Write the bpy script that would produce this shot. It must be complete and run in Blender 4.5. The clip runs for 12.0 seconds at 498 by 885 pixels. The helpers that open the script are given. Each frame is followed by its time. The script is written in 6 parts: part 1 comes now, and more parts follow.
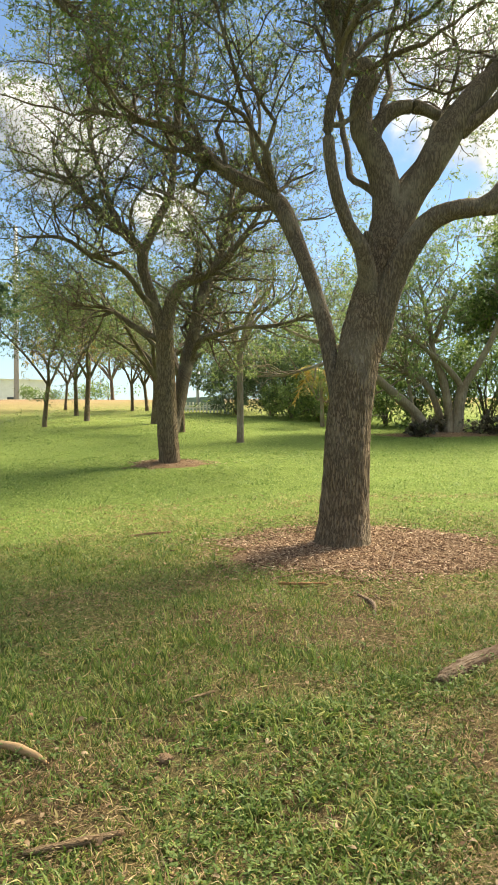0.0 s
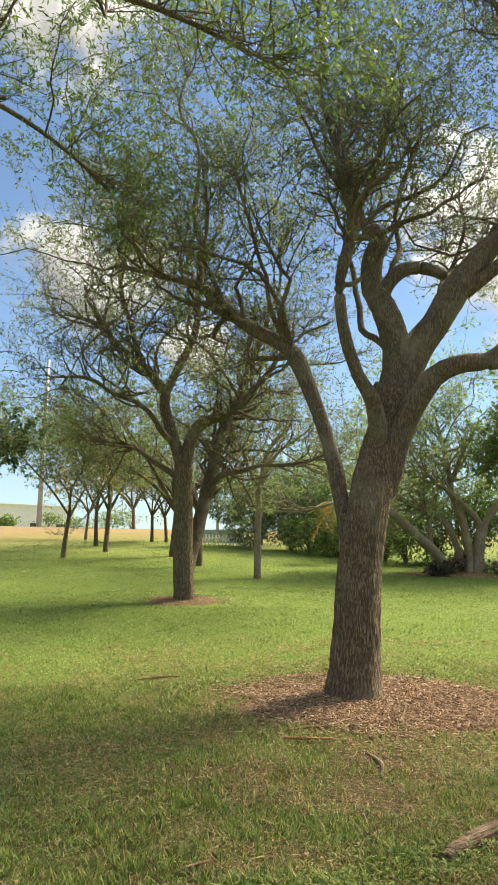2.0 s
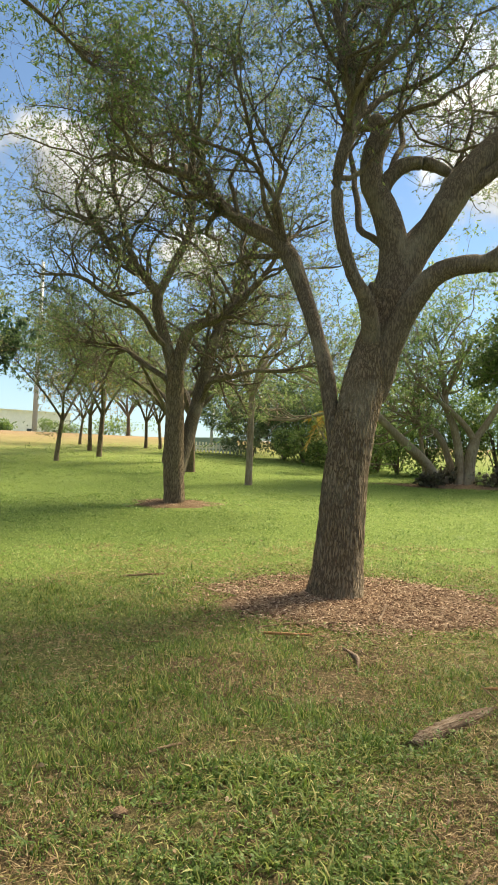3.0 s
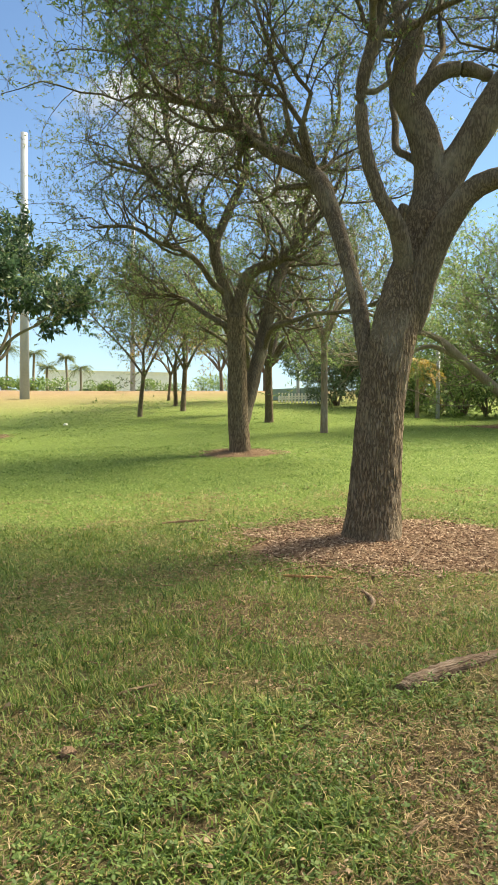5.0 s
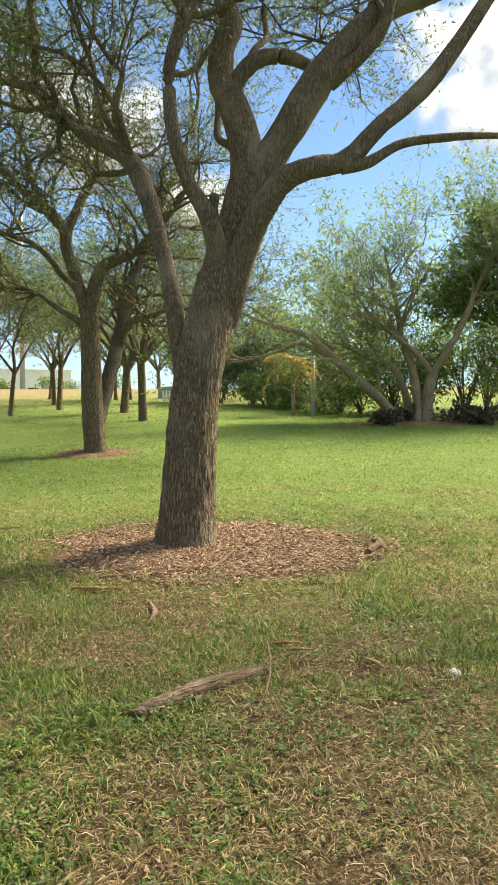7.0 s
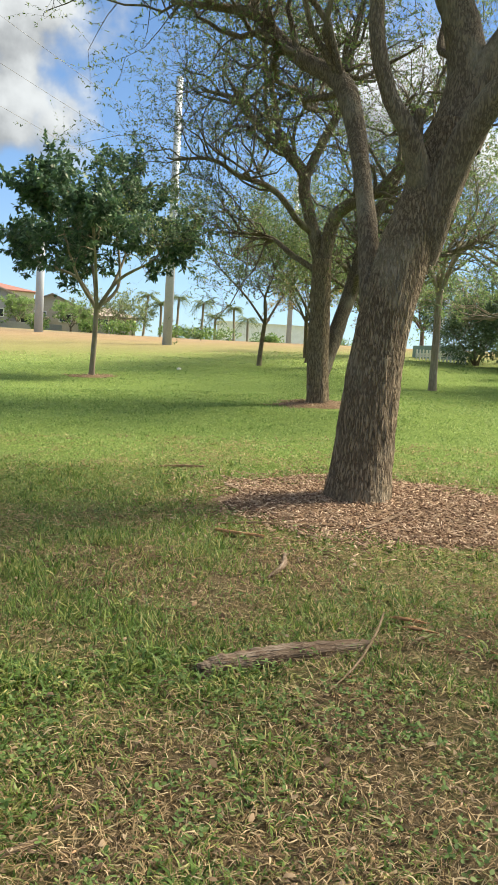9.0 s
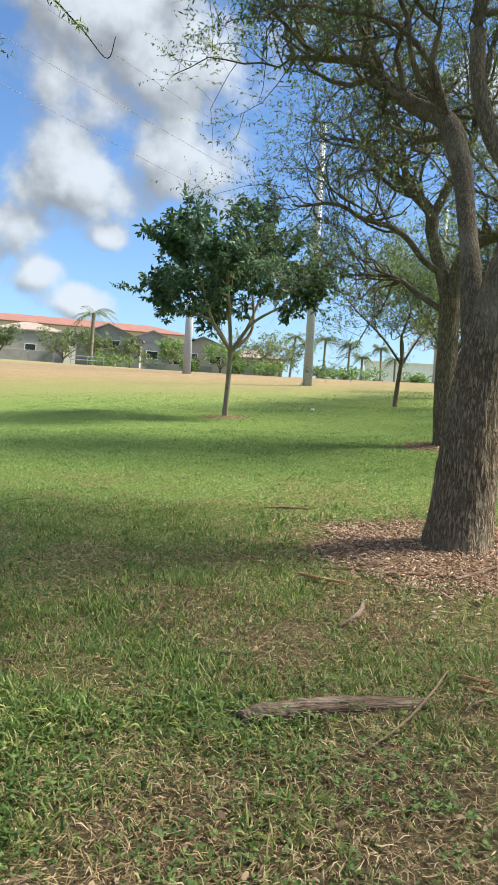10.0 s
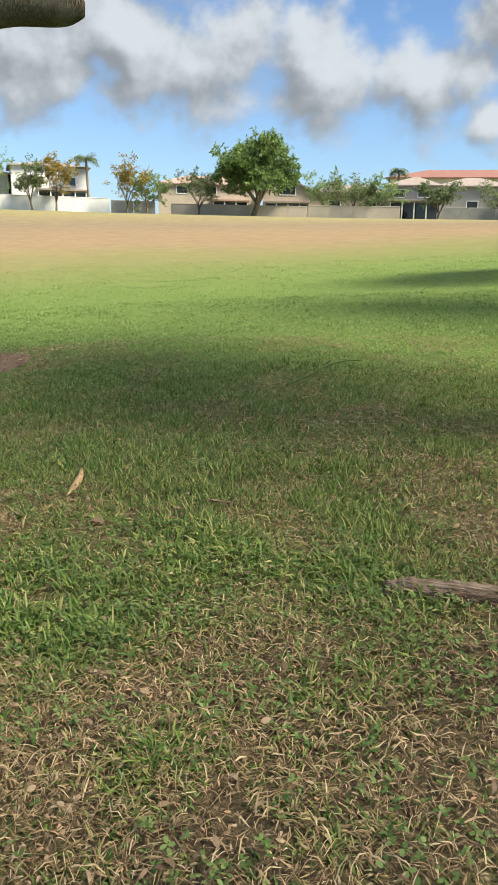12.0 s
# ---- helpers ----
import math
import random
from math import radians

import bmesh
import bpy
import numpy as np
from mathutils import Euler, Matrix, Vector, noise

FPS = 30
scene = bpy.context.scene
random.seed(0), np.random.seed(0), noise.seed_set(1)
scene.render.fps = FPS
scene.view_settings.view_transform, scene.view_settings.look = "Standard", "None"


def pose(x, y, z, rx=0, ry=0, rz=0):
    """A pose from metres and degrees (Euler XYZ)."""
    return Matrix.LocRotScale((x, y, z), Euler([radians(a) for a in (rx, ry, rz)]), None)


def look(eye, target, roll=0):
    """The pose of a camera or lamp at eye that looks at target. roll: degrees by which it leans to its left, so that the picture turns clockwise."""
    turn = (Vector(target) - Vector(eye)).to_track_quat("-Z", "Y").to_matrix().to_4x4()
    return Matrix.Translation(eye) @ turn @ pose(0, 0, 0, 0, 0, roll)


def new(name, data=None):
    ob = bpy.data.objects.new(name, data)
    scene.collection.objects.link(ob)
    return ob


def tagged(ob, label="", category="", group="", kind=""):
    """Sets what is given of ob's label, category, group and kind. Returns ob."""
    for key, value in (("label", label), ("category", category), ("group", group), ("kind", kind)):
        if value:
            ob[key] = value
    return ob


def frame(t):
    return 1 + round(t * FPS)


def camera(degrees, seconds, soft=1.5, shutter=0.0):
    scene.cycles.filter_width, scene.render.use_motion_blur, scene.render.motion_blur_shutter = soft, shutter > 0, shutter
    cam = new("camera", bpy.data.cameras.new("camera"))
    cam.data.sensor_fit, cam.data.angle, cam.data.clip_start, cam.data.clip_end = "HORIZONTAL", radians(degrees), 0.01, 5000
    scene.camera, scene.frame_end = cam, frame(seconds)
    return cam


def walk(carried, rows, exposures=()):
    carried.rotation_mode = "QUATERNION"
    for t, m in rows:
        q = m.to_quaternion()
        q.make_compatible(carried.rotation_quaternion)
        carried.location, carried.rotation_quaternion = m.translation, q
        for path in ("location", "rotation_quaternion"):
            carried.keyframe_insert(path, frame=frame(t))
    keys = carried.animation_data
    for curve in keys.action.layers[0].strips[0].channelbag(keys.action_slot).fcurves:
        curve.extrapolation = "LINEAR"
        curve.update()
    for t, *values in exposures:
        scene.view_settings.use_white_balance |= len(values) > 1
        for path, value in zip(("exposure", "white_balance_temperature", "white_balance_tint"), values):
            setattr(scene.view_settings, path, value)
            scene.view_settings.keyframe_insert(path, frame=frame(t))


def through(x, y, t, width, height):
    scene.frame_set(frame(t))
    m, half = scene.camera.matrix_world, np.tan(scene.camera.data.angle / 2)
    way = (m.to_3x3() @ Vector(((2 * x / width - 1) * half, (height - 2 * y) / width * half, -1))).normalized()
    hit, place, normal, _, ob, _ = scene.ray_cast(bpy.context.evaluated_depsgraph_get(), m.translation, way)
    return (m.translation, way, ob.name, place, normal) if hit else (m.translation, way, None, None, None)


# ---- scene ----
cam = camera(35.6, 12.0, soft=1.1)
PATH = [
    (0, (-0.024, 0.202, 1.452), (-0.028, 2.193, 1.266), -0.5),
    (0.5, (0.009, 0.181, 1.491), (0.048, 2.18, 1.428), -2.0),
    (1, (0.016, 0.166, 1.511), (0.073, 2.165, 1.525), -0.7),
    (1.5, (0.014, 0.143, 1.533), (-0.01, 2.141, 1.612), 0.9),
    (2, (0.065, 0.117, 1.564), (0.003, 2.11, 1.712), 0.6),
    (2.5, (0.102, 0.136, 1.533), (0.086, 2.134, 1.617), 0.9),
    (3, (0.137, 0.226, 1.481), (0.088, 2.224, 1.401), 2.0),
    (3.5, (0.22, 0.386, 1.449), (0.073, 2.38, 1.385), 2.8),
    (3.7, (0.28, 0.403, 1.438), (0.124, 2.395, 1.372), 2.0),
    (5.3, (0.825, 0.495, 1.361), (0.501, 2.454, 1.128), -1.0),
    (5.5, (0.905, 0.514, 1.354), (0.634, 2.481, 1.111), -1.7),
    (6, (1.137, 0.702, 1.363), (0.998, 2.684, 1.137), -0.5),
    (6.5, (1.263, 0.764, 1.384), (1.212, 2.754, 1.185), -0.5),
    (6.7, (1.306, 0.792, 1.379), (1.273, 2.782, 1.18), -0.6),
    (8.3, (1.741, 1.215, 1.197), (1.213, 3.109, 0.827), 0.5),
    (8.5, (1.785, 1.272, 1.197), (1.225, 3.153, 0.812), 1.4),
    (9, (1.902, 1.383, 1.21), (1.177, 3.22, 0.896), 1.4),
    (9.5, (2.048, 1.448, 1.213), (1.048, 3.164, 0.985), 1.9),
    (10, (2.215, 1.54, 1.238), (1.146, 3.215, 1.019), 0.7),
    (10.5, (2.4, 1.797, 1.248), (1.345, 3.485, 1.065), 1.8),
    (11, (2.624, 1.999, 1.264), (1.495, 3.637, 1.056), 1.6),
    (11.5, (2.783, 2.156, 1.241), (1.419, 3.543, 0.772), 2.0),
    (12, (2.814, 2.263, 1.214), (1.068, 3.077, 0.674), -3.1),
]
SLOPE = pose(0, 0, 0, 4.5, -0.4, 0)  # the lawn climbs away from the first stand
EXPOSURES = [(0.0, 2.08, 8600, 5), (1.0, 2.0, 8700, 5), (2.5, 1.87, 8700, 5), (3.5, 1.97, 8400, 5), (6.5, 2.02, 8100, 4), (8.5, 1.93, 7900, 5), (9.8, 1.82, 6700, 5), (11.2, 1.70, 6600, 4), (12.0, 1.63, 7000, 6)]
walk(cam, [(t, SLOPE @ look(eye, target, roll)) for t, eye, target, roll in PATH], EXPOSURES)

# ---------------------------------------------------------------- light
SKY, CLOUD_WHITE = 0.07, (2.8, 3.03, 3.45)
SUN_AZ, SUN_EL = 50.0, 47.0  # clockwise from +y, and above the horizon
SUN_WAY = Vector((math.sin(radians(SUN_AZ)) * math.cos(radians(SUN_EL)), math.cos(radians(SUN_AZ)) * math.cos(radians(SUN_EL)), math.sin(radians(SUN_EL))))
world = bpy.data.worlds.new("sky")
scene.world = world
world.use_nodes = True


# heaps of cumulus: bearing to the left of +y, height above the horizon, half width, half height, in degrees
CLOUDS = [(79, 12.5, 7, 4), (73, 13.5, 6, 4), (67, 12, 5.5, 3.5), (60, 12, 4.5, 3.6), (52.5, 10.8, 3.6, 2.6), (48.3, 8.8, 1.8, 1.5), (46, 15, 4.2, 3.0),
          (49.5, 11, 2.6, 2.0), (43.5, 11.2, 1.6, 1.0), (43, 24.5, 9, 6), (39, 17.5, 4.5, 3.0), (45.5, 6.6, 1.8, 1.2), (17, 37, 6, 4), (14, 20.5, 5, 3.2), (6, 15.5, 3.5, 1.6), (-17, 23, 6, 6), (-28, 18, 9, 7), (-52, 40, 14, 9), (-84, 44, 16, 9), (-68, 60, 26, 8), (100, 16, 12, 6), (130, 20, 16, 9), (-70, 24, 18, 10),
          # these heaps stand out of view and add fill light
          (60, 56, 26, 9), (-60, 52, 24, 9), (150, 46, 26, 10), (-140, 42, 26, 11), (110, 64, 40, 8), (0, 64, 34, 7), (-110, 68, 50, 9), (175, 20, 18, 8), (-160, 24, 16, 9)]


def sky_nodes():
    nt = world.node_tree
    n, l = nt.nodes, nt.links
    n.clear()

    def math_node(op, a, b=None, c=None):
        m = n.new("ShaderNodeMath")
        m.operation = op
        for i, v in enumerate((a, b, c)):
            if v is not None:
                if isinstance(v, (int, float)):
                    m.inputs[i].default_value = v
                else:
                    l.new(v, m.inputs[i])
        return m.outputs[0]

    out = n.new("ShaderNodeOutputWorld")
    bg = n.new("ShaderNodeBackground")
    bg.inputs["Strength"].default_value = SKY
    sky = n.new("ShaderNodeTexSky")
    sky.sky_type = "NISHITA"
    sky.sun_disc = False
    sky.sun_elevation = radians(SUN_EL)
    sky.sun_rotation = radians(SUN_AZ)
    sky.dust_density = 0.1
    sky.air_density = 0.9
    sky.altitude = 800
    sky.ozone_density = 1.6
    tc = n.new("ShaderNodeTexCoord")
    sep = n.new("ShaderNodeSeparateXYZ")
    l.new(tc.outputs["Generated"], sep.inputs[0])
    az = math_node("ARCTAN2", math_node("MULTIPLY", sep.outputs["X"], -1.0), sep.outputs["Y"])
    el = math_node("ARCSINE", sep.outputs["Z"])
    at = n.new("ShaderNodeCombineXYZ")
    l.new(az, at.inputs[0])
    l.new(el, at.inputs[1])

    def body_at(where):
        """How deep a direction lies inside the clouds: the heaps, an unseen broken deck added overhead for fill light,
        and billows on both.
        """
        heap = None
        for a, e, w, h in CLOUDS:
            d = n.new("ShaderNodeVectorMath")
            d.operation = "SUBTRACT"
            l.new(where, d.inputs[0])
            d.inputs[1].default_value = (radians(a), radians(e), 0)
            s = n.new("ShaderNodeVectorMath")
            s.operation = "MULTIPLY"
            l.new(d.outputs[0], s.inputs[0])
            s.inputs[1].default_value = (0.87 / radians(w), 0.87 / radians(h), 0)
            g = n.new("ShaderNodeVectorMath")
            g.operation = "LENGTH"
            l.new(s.outputs[0], g.inputs[0])
            v = math_node("SUBTRACT", 1.25, g.outputs["Value"])
            heap = v if heap is None else math_node("SMOOTH_MAX", heap, v, 0.25)
        fill_deck = math_node("MULTIPLY_ADD", el, 3.2, -2.6)
        heap = math_node("SMOOTH_MAX", heap, math_node("MINIMUM", fill_deck, 0.75), 0.25)
        billow = n.new("ShaderNodeTexNoise")
        billow.inputs["Scale"].default_value, billow.inputs["Detail"].default_value, billow.inputs["Roughness"].default_value = 14.0, 7.0, 0.5
        l.new(where, billow.inputs["Vector"])
        return math_node("MULTIPLY_ADD", math_node("SUBTRACT", billow.outputs["Fac"], 0.5), 2.6, heap)

    body = body_at(at.outputs[0])
    lift = n.new("ShaderNodeVectorMath")
    lift.operation = "ADD"
    lift.inputs[1].default_value = (-0.016, 0.030, 0)
    l.new(at.outputs[0], lift.inputs[0])
    above = body_at(lift.outputs[0])
    cover = n.new("ShaderNodeMapRange")
    cover.interpolation_type = "SMOOTHSTEP"
    cover.inputs["From Min"].default_value, cover.inputs["From Max"].default_value = 0.0, 0.75
    l.new(body, cover.inputs["Value"])
    # tops catch the light, bases stay grey
    shade = n.new("ShaderNodeMapRange")
    shade.interpolation_type = "SMOOTHSTEP"
    shade.inputs["From Min"].default_value, shade.inputs["From Max"].default_value = -0.75, 0.75
    shade.inputs["To Min"].default_value, shade.inputs["To Max"].default_value = 0.50, 1.18
    l.new(math_node("SUBTRACT", body, above), shade.inputs["Value"])
    # clouds above the view are brightened up to twofold as added fill light
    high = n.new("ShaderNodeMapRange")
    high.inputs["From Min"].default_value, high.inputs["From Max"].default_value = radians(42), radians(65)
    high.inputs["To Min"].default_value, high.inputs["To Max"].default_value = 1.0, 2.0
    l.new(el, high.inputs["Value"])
    # clouds near the sun are lit through
    toward = n.new("ShaderNodeVectorMath")
    toward.operation = "DOT_PRODUCT"
    l.new(tc.outputs["Generated"], toward.inputs[0])
    toward.inputs[1].default_value = tuple(SUN_WAY)
    glow = math_node("MULTIPLY_ADD", math_node("POWER", math_node("MAXIMUM", toward.outputs["Value"], 0.0), 4.0), 2.2, 1.0)
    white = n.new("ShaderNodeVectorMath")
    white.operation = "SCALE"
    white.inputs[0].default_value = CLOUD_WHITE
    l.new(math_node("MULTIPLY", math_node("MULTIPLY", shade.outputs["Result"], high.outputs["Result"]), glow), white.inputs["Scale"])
    mix = n.new("ShaderNodeMix")
    mix.data_type = "RGBA"
    l.new(math_node("MULTIPLY", cover.outputs["Result"], 0.94), mix.inputs["Factor"])
    # a thin bluish haze lies along the horizon
    haze = n.new("ShaderNodeMix")
    haze.data_type = "RGBA"
    l.new(math_node("MULTIPLY", math_node("POWER", 2.718, math_node("MULTIPLY", math_node("MAXIMUM", el, 0.0), -11.0)), 0.85), haze.inputs["Factor"])
    deep = n.new("ShaderNodeVectorMath")
    deep.operation = "MULTIPLY"
    l.new(sky.outputs["Color"], deep.inputs[0])
    deep.inputs[1].default_value = (0.58, 0.72, 0.88)
    l.new(deep.outputs["Vector"], haze.inputs["A"])
    haze.inputs["B"].default_value = (2.0, 2.5, 3.05, 1)
    l.new(haze.outputs["Result"], mix.inputs["A"])
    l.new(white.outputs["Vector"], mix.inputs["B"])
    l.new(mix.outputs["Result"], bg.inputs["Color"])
    l.new(bg.outputs["Background"], out.inputs["Surface"])


sky_nodes()
sun = new("sun", bpy.data.lights.new("sun", "SUN"))
sun.data.energy, sun.data.angle, sun.data.color = 3.1, radians(18), (1.0, 0.91, 0.78)
sun.matrix_world = look(SUN_WAY * 60, (0, 0, 0))


# ---------------------------------------------------------------- materials
def mat(name, rough=0.8, spec=0.3):
    m = bpy.data.materials.new(name)
    m.use_nodes = True
    b = m.node_tree.nodes["Principled BSDF"]
    b.inputs["Roughness"].default_value = rough
    b.inputs["Specular IOR Level"].default_value = spec
    return m, m.node_tree.nodes, m.node_tree.links, b


def ramp(n, stops):
    r = n.new("ShaderNodeValToRGB")
    e = r.color_ramp.elements
    while len(e) < len(stops):
        e.new(0.5)
    for s, (p, c) in zip(e, stops):
        s.position, s.color = p, (*c, 1)
    return r


def noise_node(n, l, scale, detail=4.0, stretch=None, coord="Object", rough=0.55, turn=0.0):
    tc = n.new("ShaderNodeTexCoord")
    t = n.new("ShaderNodeTexNoise")
    t.inputs["Scale"].default_value, t.inputs["Detail"].default_value, t.inputs["Roughness"].default_value = scale, detail, rough
    if stretch:
        mp = n.new("ShaderNodeMapping")
        mp.inputs["Scale"].default_value = stretch
        mp.inputs["Rotation"].default_value = (0, 0, radians(turn))
        l.new(tc.outputs[coord], mp.inputs["Vector"])
        l.new(mp.outputs["Vector"], t.inputs["Vector"])
    else:
        l.new(tc.outputs[coord], t.inputs["Vector"])
    return t


def bump(n, l, b, height, strength, dist):
    bp = n.new("ShaderNodeBump")
    bp.inputs["Strength"].default_value, bp.inputs["Distance"].default_value = strength, dist
    l.new(height, bp.inputs["Height"])
    l.new(bp.outputs["Normal"], b.inputs["Normal"])


def mixed(n, l, fac, a, b):
    m = n.new("ShaderNodeMix")
    m.data_type = "RGBA"
    l.new(fac, m.inputs["Factor"])
    for k, v in (("A", a), ("B", b)):
        if isinstance(v, tuple):
            m.inputs[k].default_value = (*v, 1)
        else:
            l.new(v, m.inputs[k])
    return m.outputs["Result"]


def plain(name, c, rough=0.8, vary=0.25, scale=6.0, spec=0.3, bump_by=0.0, metal=0.0, detail=5.0):
    """Painted or built surface with grain and stains at two scales."""
    m, n, l, b = mat(name, rough, spec)
    b.inputs["Metallic"].default_value = metal
    t = noise_node(n, l, scale, detail)
    t2 = noise_node(n, l, scale * 9, 3.0)
    d = tuple(x * (1 - vary) for x in c)
    u = tuple(min(1, x * (1 + vary * 0.6)) for x in c)
    r = ramp(n, [(0.3, d), (0.7, u)])
    l.new(t.outputs["Fac"], r.inputs["Fac"])
    r2 = ramp(n, [(0.35, tuple(x * 0.85 for x in c)), (0.65, u)])
    l.new(t2.outputs["Fac"], r2.inputs["Fac"])
    h = n.new("ShaderNodeValue")
    h.outputs[0].default_value = 0.4
    l.new(mixed(n, l, h.outputs[0], r.outputs["Color"], r2.outputs["Color"]), b.inputs["Base Color"])
    if bump_by:
        bump(n, l, b, t2.outputs["Fac"], 0.6, bump_by)
    return m


def bark_material(name, dark, light, scale=1.0, depth=0.02, grain=(1, 1, 0.18), turn=0.0, plates=0.3, wide=0.1):
    m, n, l, b = mat(name, 0.92, 0.15)
    ridge = noise_node(n, l, 60 * scale, 3.0, grain, turn=turn)
    fine = noise_node(n, l, 130 * scale, 4.0, tuple(min(1, g * 2) for g in grain), turn=turn)
    patch = noise_node(n, l, 3.0, 4.0)
    line = noise_node(n, l, 34 * scale, 2.5, grain, rough=0.6, turn=turn)
    off = n.new("ShaderNodeMath")
    off.operation = "SUBTRACT"
    off.inputs[1].default_value = 0.5
    l.new(line.outputs["Fac"], off.inputs[0])
    far = n.new("ShaderNodeMath")
    far.operation = "ABSOLUTE"
    l.new(off.outputs["Value"], far.inputs[0])
    crack = n.new("ShaderNodeMapRange")
    crack.interpolation_type = "SMOOTHSTEP"
    crack.inputs["From Max"].default_value = wide
    crack.inputs["To Max"].default_value = plates
    crack.inputs["To Min"].default_value = 0.5 - 0.5 * plates
    l.new(far.outputs["Value"], crack.inputs["Value"])
    hgt = n.new("ShaderNodeMath")
    hgt.operation = "MULTIPLY_ADD"
    l.new(ridge.outputs["Fac"], hgt.inputs[0])
    hgt.inputs[1].default_value = 1.0
    l.new(crack.outputs["Result"], hgt.inputs[2])
    hsum = n.new("ShaderNodeMath")
    hsum.operation = "MULTIPLY_ADD"
    l.new(fine.outputs["Fac"], hsum.inputs[0])
    hsum.inputs[1].default_value = 0.35
    l.new(hgt.outputs["Value"], hsum.inputs[2])
    r = ramp(n, [(0.30, tuple(0.7 * a for a in dark)), (0.5, dark), (0.72, tuple(0.5 * a + 0.5 * b for a, b in zip(dark, light))), (1.0, light)])
    sc = n.new("ShaderNodeMath")
    sc.operation = "MULTIPLY"
    sc.inputs[1].default_value = 0.55
    l.new(hsum.outputs["Value"], sc.inputs[0])
    l.new(sc.outputs["Value"], r.inputs["Fac"])
    lich = ramp(n, [(0.52, (0, 0, 0)), (0.72, (0.55, 0.55, 0.55))])
    l.new(patch.outputs["Fac"], lich.inputs["Fac"])
    l.new(mixed(n, l, lich.outputs["Color"], r.outputs["Color"], tuple(0.5 * (x + y) for x, y in zip(light, (0.36, 0.36, 0.30)))), b.inputs["Base Color"])
    bump(n, l, b, hsum.outputs["Value"], 1.0, depth)
    return m


def wood_material(name, dark, mid, pale, scale=1.0):
    """Weathered wood, its grain along the object's own x axis."""
    m, n, l, b = mat(name, 0.9, 0.15)
    grain = noise_node(n, l, 90 * scale, 5.0, (0.07, 1, 1))
    fibre = noise_node(n, l, 240 * scale, 3.0, (0.05, 1, 1))
    rot = noise_node(n, l, 9.0, 4.0, (0.5, 1, 1))
    add = n.new("ShaderNodeMath")
    add.operation = "MULTIPLY_ADD"
    l.new(fibre.outputs["Fac"], add.inputs[0])
    add.inputs[1].default_value = 0.4
    l.new(grain.outputs["Fac"], add.inputs[2])
    r = ramp(n, [(0.42, dark), (0.62, mid), (0.86, pale)])
    l.new(add.outputs["Value"], r.inputs["Fac"])
    w = ramp(n, [(0.42, (0, 0, 0)), (0.62, (0.75, 0.75, 0.75))])
    l.new(rot.outputs["Fac"], w.inputs["Fac"])
    l.new(mixed(n, l, w.outputs["Color"], r.outputs["Color"], tuple(0.6 * x + 0.4 * y for x, y in zip(mid, dark))), b.inputs["Base Color"])
    bump(n, l, b, add.outputs["Value"], 1.0, 0.025)
    return m


def leaf_material(name, stops, rough=0.45, through=0.35, spec=0.4):
    m, n, l, b = mat(name, rough, spec)
    g = n.new("ShaderNodeNewGeometry")
    r = ramp(n, stops)
    l.new(g.outputs["Random Per Island"], r.inputs["Fac"])
    t = noise_node(n, l, 0.8, 2.0)
    hs = n.new("ShaderNodeHueSaturation")
    mr = n.new("ShaderNodeMapRange")
    mr.inputs["To Min"].default_value, mr.inputs["To Max"].default_value = 0.75, 1.25
    l.new(t.outputs["Fac"], mr.inputs["Value"])
    l.new(mr.outputs["Result"], hs.inputs["Value"])
    l.new(r.outputs["Color"], hs.inputs["Color"])
    l.new(hs.outputs["Color"], b.inputs["Base Color"])
    tr = n.new("ShaderNodeBsdfTranslucent")
    l.new(hs.outputs["Color"], tr.inputs["Color"])
    mx = n.new("ShaderNodeMixShader")
    mx.inputs["Fac"].default_value = through
    l.new(b.outputs["BSDF"], mx.inputs[1])
    l.new(tr.outputs["BSDF"], mx.inputs[2])
    l.new(mx.outputs["Shader"], n["Material Output"].inputs["Surface"])
    return m


